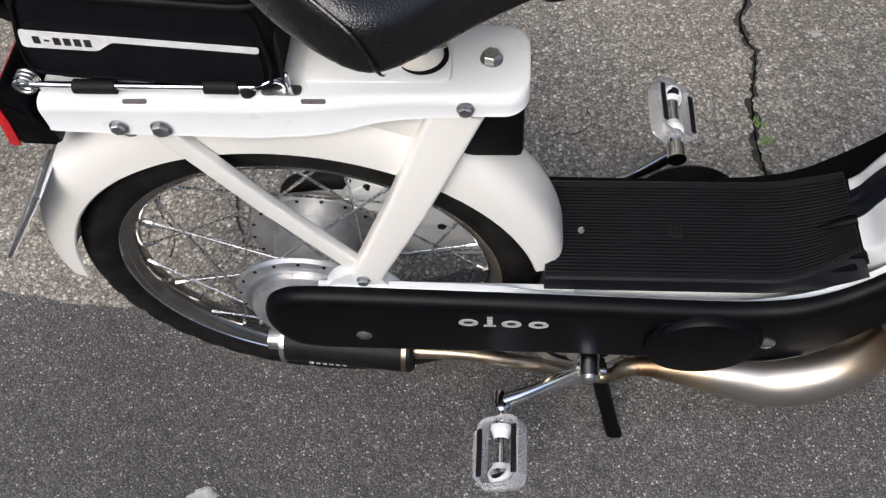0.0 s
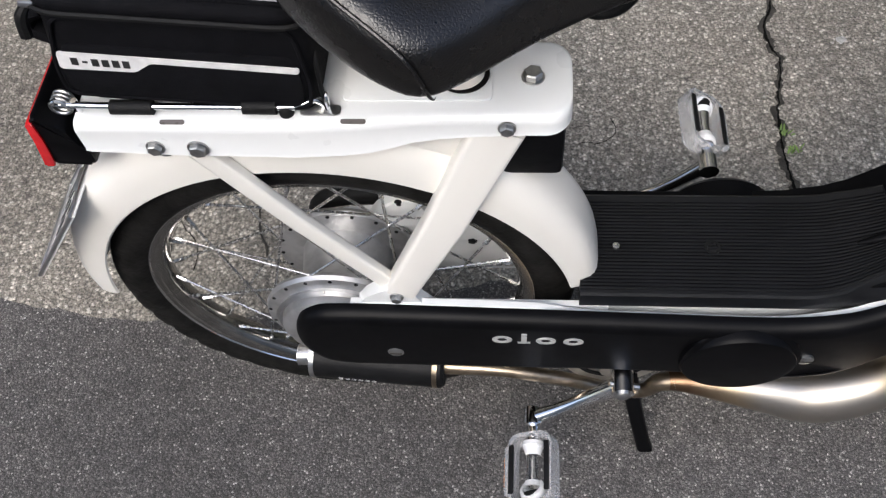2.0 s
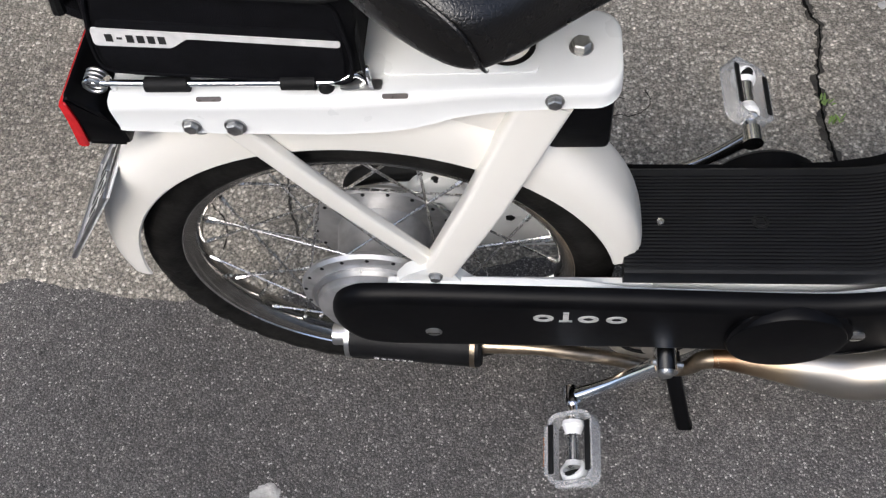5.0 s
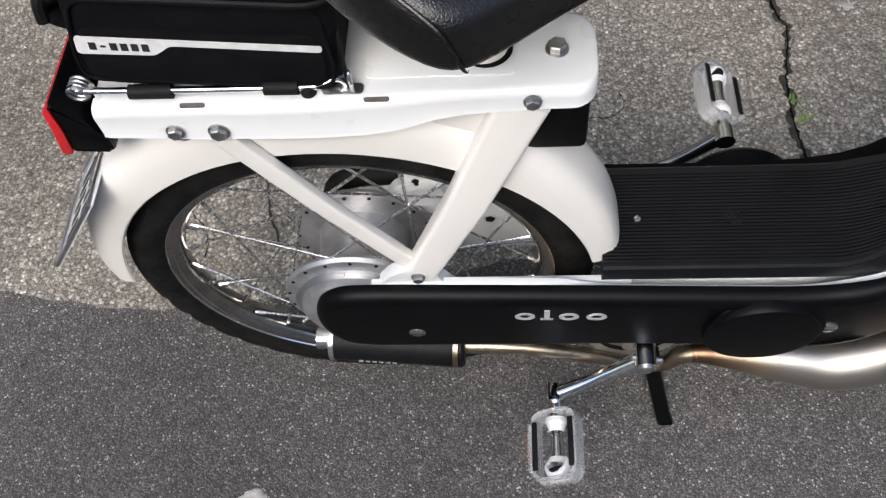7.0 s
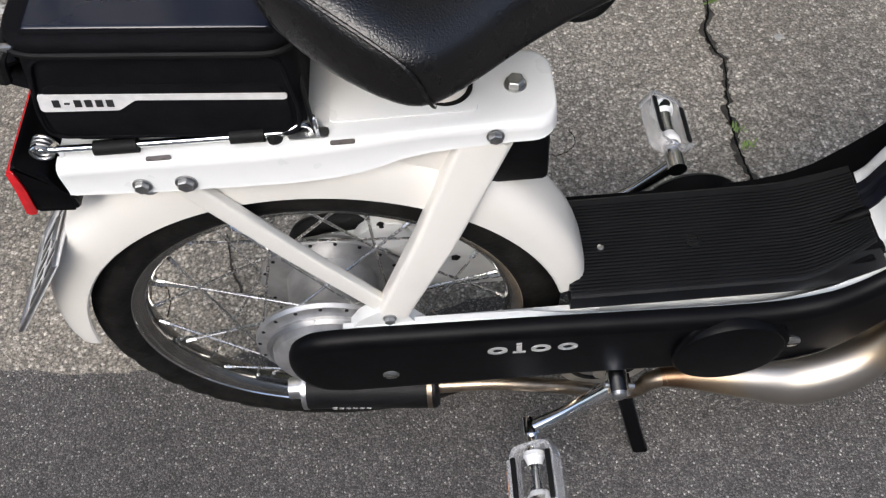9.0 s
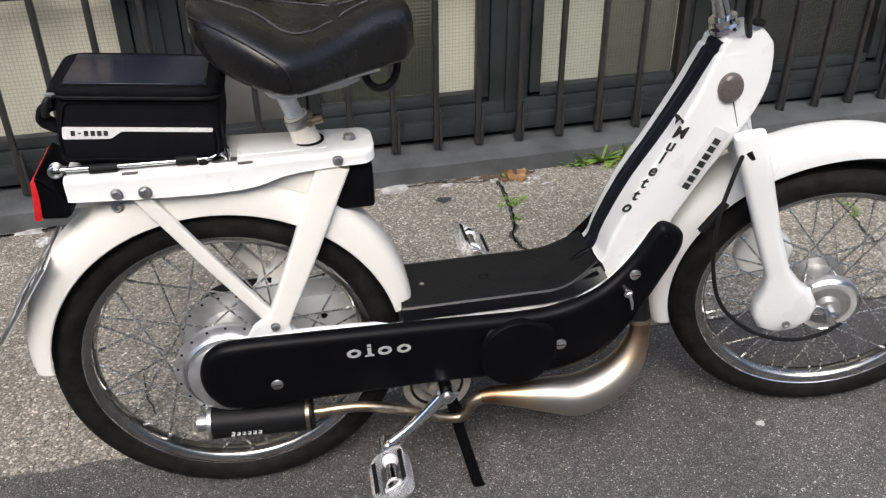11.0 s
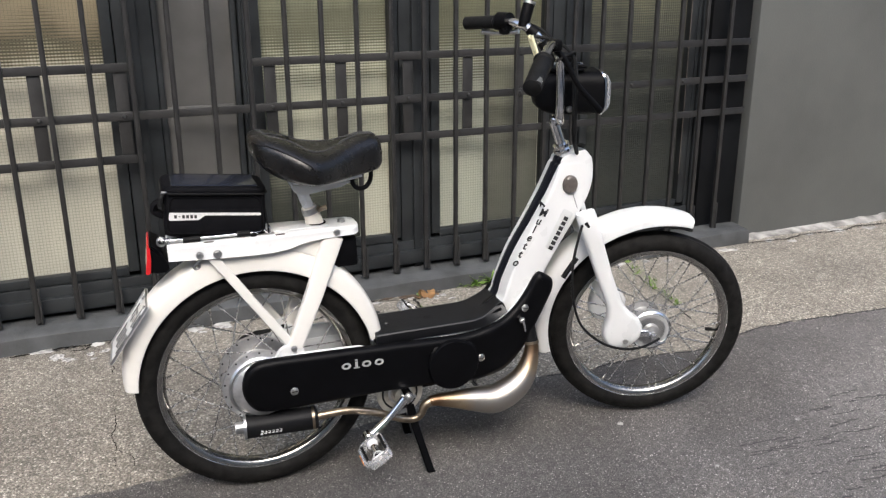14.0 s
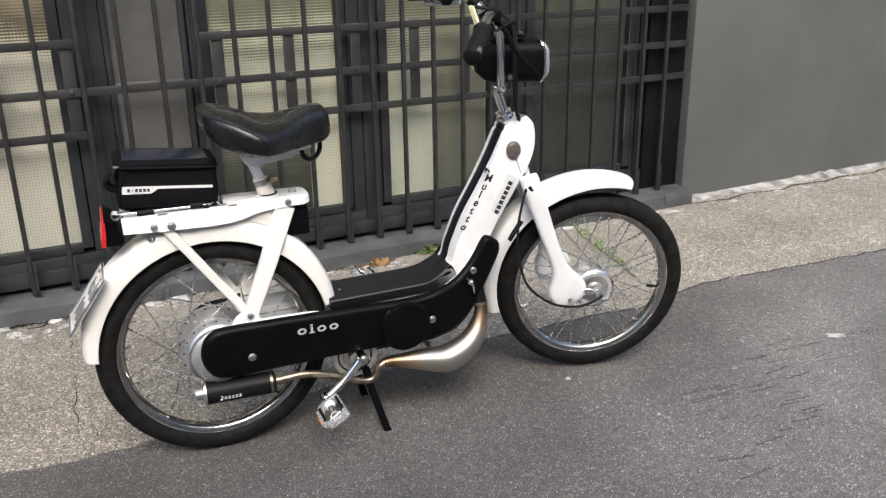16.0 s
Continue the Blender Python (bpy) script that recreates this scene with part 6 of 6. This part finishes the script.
tagged(part("window_rail", box(-3.1, 1.1985, 0.127, 9.76, 0.07, 0.1, 0.004), FRAMEDARK, None), "dark painted bottom rail under the panes", "trim", kind="structure")
tagged(part("base_board", box(-3.1, 1.149, 0.117, 9.74, 0.03, 0.05, 0.003), FRAMEDARK, None), "dark weathered board along the window foot", "trim", kind="structure")
tagged(part("header_rail", box(-3.1, 1.205, 2.7, 9.74, 0.07, 0.12, 0.004), FRAMEDARK, None), "dark painted top rail", "trim", kind="structure")
# sheet-metal panel with folded ribs
panel = tagged(part("door_1", box(-0.327, 1.215, 1.37, 0.279, 0.02, 2.6, 0.003), DOORPAINT, None), "grey painted sheet-metal door panel", "door", kind="structure")
for x in (-0.456, -0.2):
    part("panel_fold", box(x, 1.198, 1.37, 0.02, 0.03, 2.6, 0.004), FRAMEDARK, panel)
part("panel_step", box(-0.328, 1.2, 0.745, 0.23, 0.012, 0.02, 0.003), DOORPAINT, panel)

grille = new("window_grille")
tagged(grille, "dark grey iron bar grille with riveted flat rails", "grille", kind="structure")
YB = 1.10
barx = [0.338 - 0.1272 * k for k in range(1, 17)] + [0.338 + 0.128 * k for k in range(0, 13)]
bm = box(0, 0, 0, 0.017, 0.017, 2.5, 0.004, 2)
me0 = None
for x in barx:
    if me0 is None:
        ob = part("bar", bm, IRON, grille)
        me0 = ob.data
    else:
        ob = new("bar", me0)
        ob.parent = grille
    ob.matrix_basis = pose(x, YB - 0.001, 1.327, 0, 0, 0)
for x0, x1, zs in ((-1.7, 1.997, (0.748,)), (-1.7, -0.536, (0.904, 0.606)), (-0.176, 1.997, (0.904, 0.606)), (-1.7, 1.997, (1.6, 2.15))):
    for z in zs:
        part("rail", box((x0 + x1) / 2, YB + 0.006, z, x1 - x0, 0.007, 0.028, 0.0015), IRON, grille)
me1 = None
for x in barx:
    if me1 is None:
        ob = part("bar_foot", box(0, 0, 0, 0.008, 0.02, 0.12, 0.001), IRON, grille)
        me1 = ob.data
    else:
        ob = new("bar_foot", me1)
        ob.parent = grille
    ob.matrix_basis = pose(x + 0.0125, YB, 0.134, 0, 0, 0)
straps = [-1.096, -0.842, -0.588, -0.102, 0.152, 0.406, 0.649, 0.868]
for x in straps:
    part("strap", box(x, YB + 0.0135, 0.755, 0.04, 0.006, 0.328, 0.001), IRON, grille)
    part("rivet", lathe([(0.008, 0), (0.007, -0.004), (0.003, -0.006), (0, -0.006)], 14), IRON, grille, "", pose(x, YB + 0.0025, 0.748))
for x in (1.39, 1.651):
    part("rivet", lathe([(0.008, 0), (0.007, -0.004), (0.003, -0.006), (0, -0.006)], 14), IRON, grille, "", pose(x, YB + 0.0025, 0.748))

# ---- weeds and litter ----


def weed(name, x, y, z, count, length, label, material=LEAF, width=0.006, spread=70):
    bm = bmesh.new()
    for k in range(count):
        a = random.uniform(0, math.tau)
        up = radians(random.uniform(90 - spread, 80))
        ln = length * random.uniform(0.5, 1.1)
        w = width * random.uniform(0.6, 1.2)
        d = Vector((math.cos(a) * math.cos(up), math.sin(a) * math.cos(up), math.sin(up)))
        q = Vector((-math.sin(a), math.cos(a), 0)) * w
        prev = None
        ox, oy = random.uniform(-0.012, 0.012), random.uniform(-0.006, 0.006)
        for s in range(5):
            t = s / 4
            c = Vector((ox, oy, 0)) + d * ln * t - Vector((0, 0, ln * 0.35 * t * t))
            ww = q * (math.sin(math.pi * (0.15 + 0.83 * t)) ** 0.8)
            cur = [bm.verts.new(c - ww), bm.verts.new(c + Vector((0, 0, -w * 0.3))), bm.verts.new(c + ww)]
            if prev:
                bm.faces.new((prev[0], prev[1], cur[1], cur[0]))
                bm.faces.new((prev[1], prev[2], cur[2], cur[1]))
            prev = cur
    ob = part(name, bm, material, None, m=pose(x, y, z))
    return tagged(ob, label, "weed", "weeds in the cracks")


random.seed(11)
for x, y, c, ln, w in ((0.297, 0.365, 9, 0.022, 0.0022), (0.294, 0.405, 7, 0.018, 0.002), (0.345, 0.739, 14, 0.03, 0.0025), (0.366, 0.82, 10, 0.03, 0.0025), (0.641, 1.018, 16, 0.08, 0.005), (0.716, 1.016, 24, 0.11, 0.006), (0.782, 1.021, 18, 0.1, 0.006), (0.587, 1.02, 9, 0.05, 0.004), (0.401, 0.984, 9, 0.03, 0.003), (0.069, 0.28, 7, 0.015, 0.0015), (0.33, 0.82, 10, 0.026, 0.0024), (0.375, 0.835, 12, 0.03, 0.0026), (0.355, 0.86, 9, 0.024, 0.0024), (0.4, 0.845, 8, 0.03, 0.0022)):
    weed("weed", x, y, 0.008, c, ln, "small green weed growing from a crack", LEAF, w)
for k in range(22):
    t = k / 15 if k < 16 else -0.05
    weed("weed", 1.36 - 0.12 * t + random.uniform(-0.02, 0.02) + (0.035 * (k - 15) if k > 15 else 0), 1.02 - 0.5 * t + random.uniform(-0.02, 0.02) + (0.01 if k > 15 else 0), 0.008, 7, 0.026, "low yellow-green weed along a ground crack", LEAF, 0.003)
for x, y in ((0.419, 0.962), (0.39, 0.985), (0.455, 0.989)):
    weed("dry_leaf", x, y, 0.009, 3, 0.05, "curled brown dry leaf by the wall", DRYLEAF, 0.014, 85)
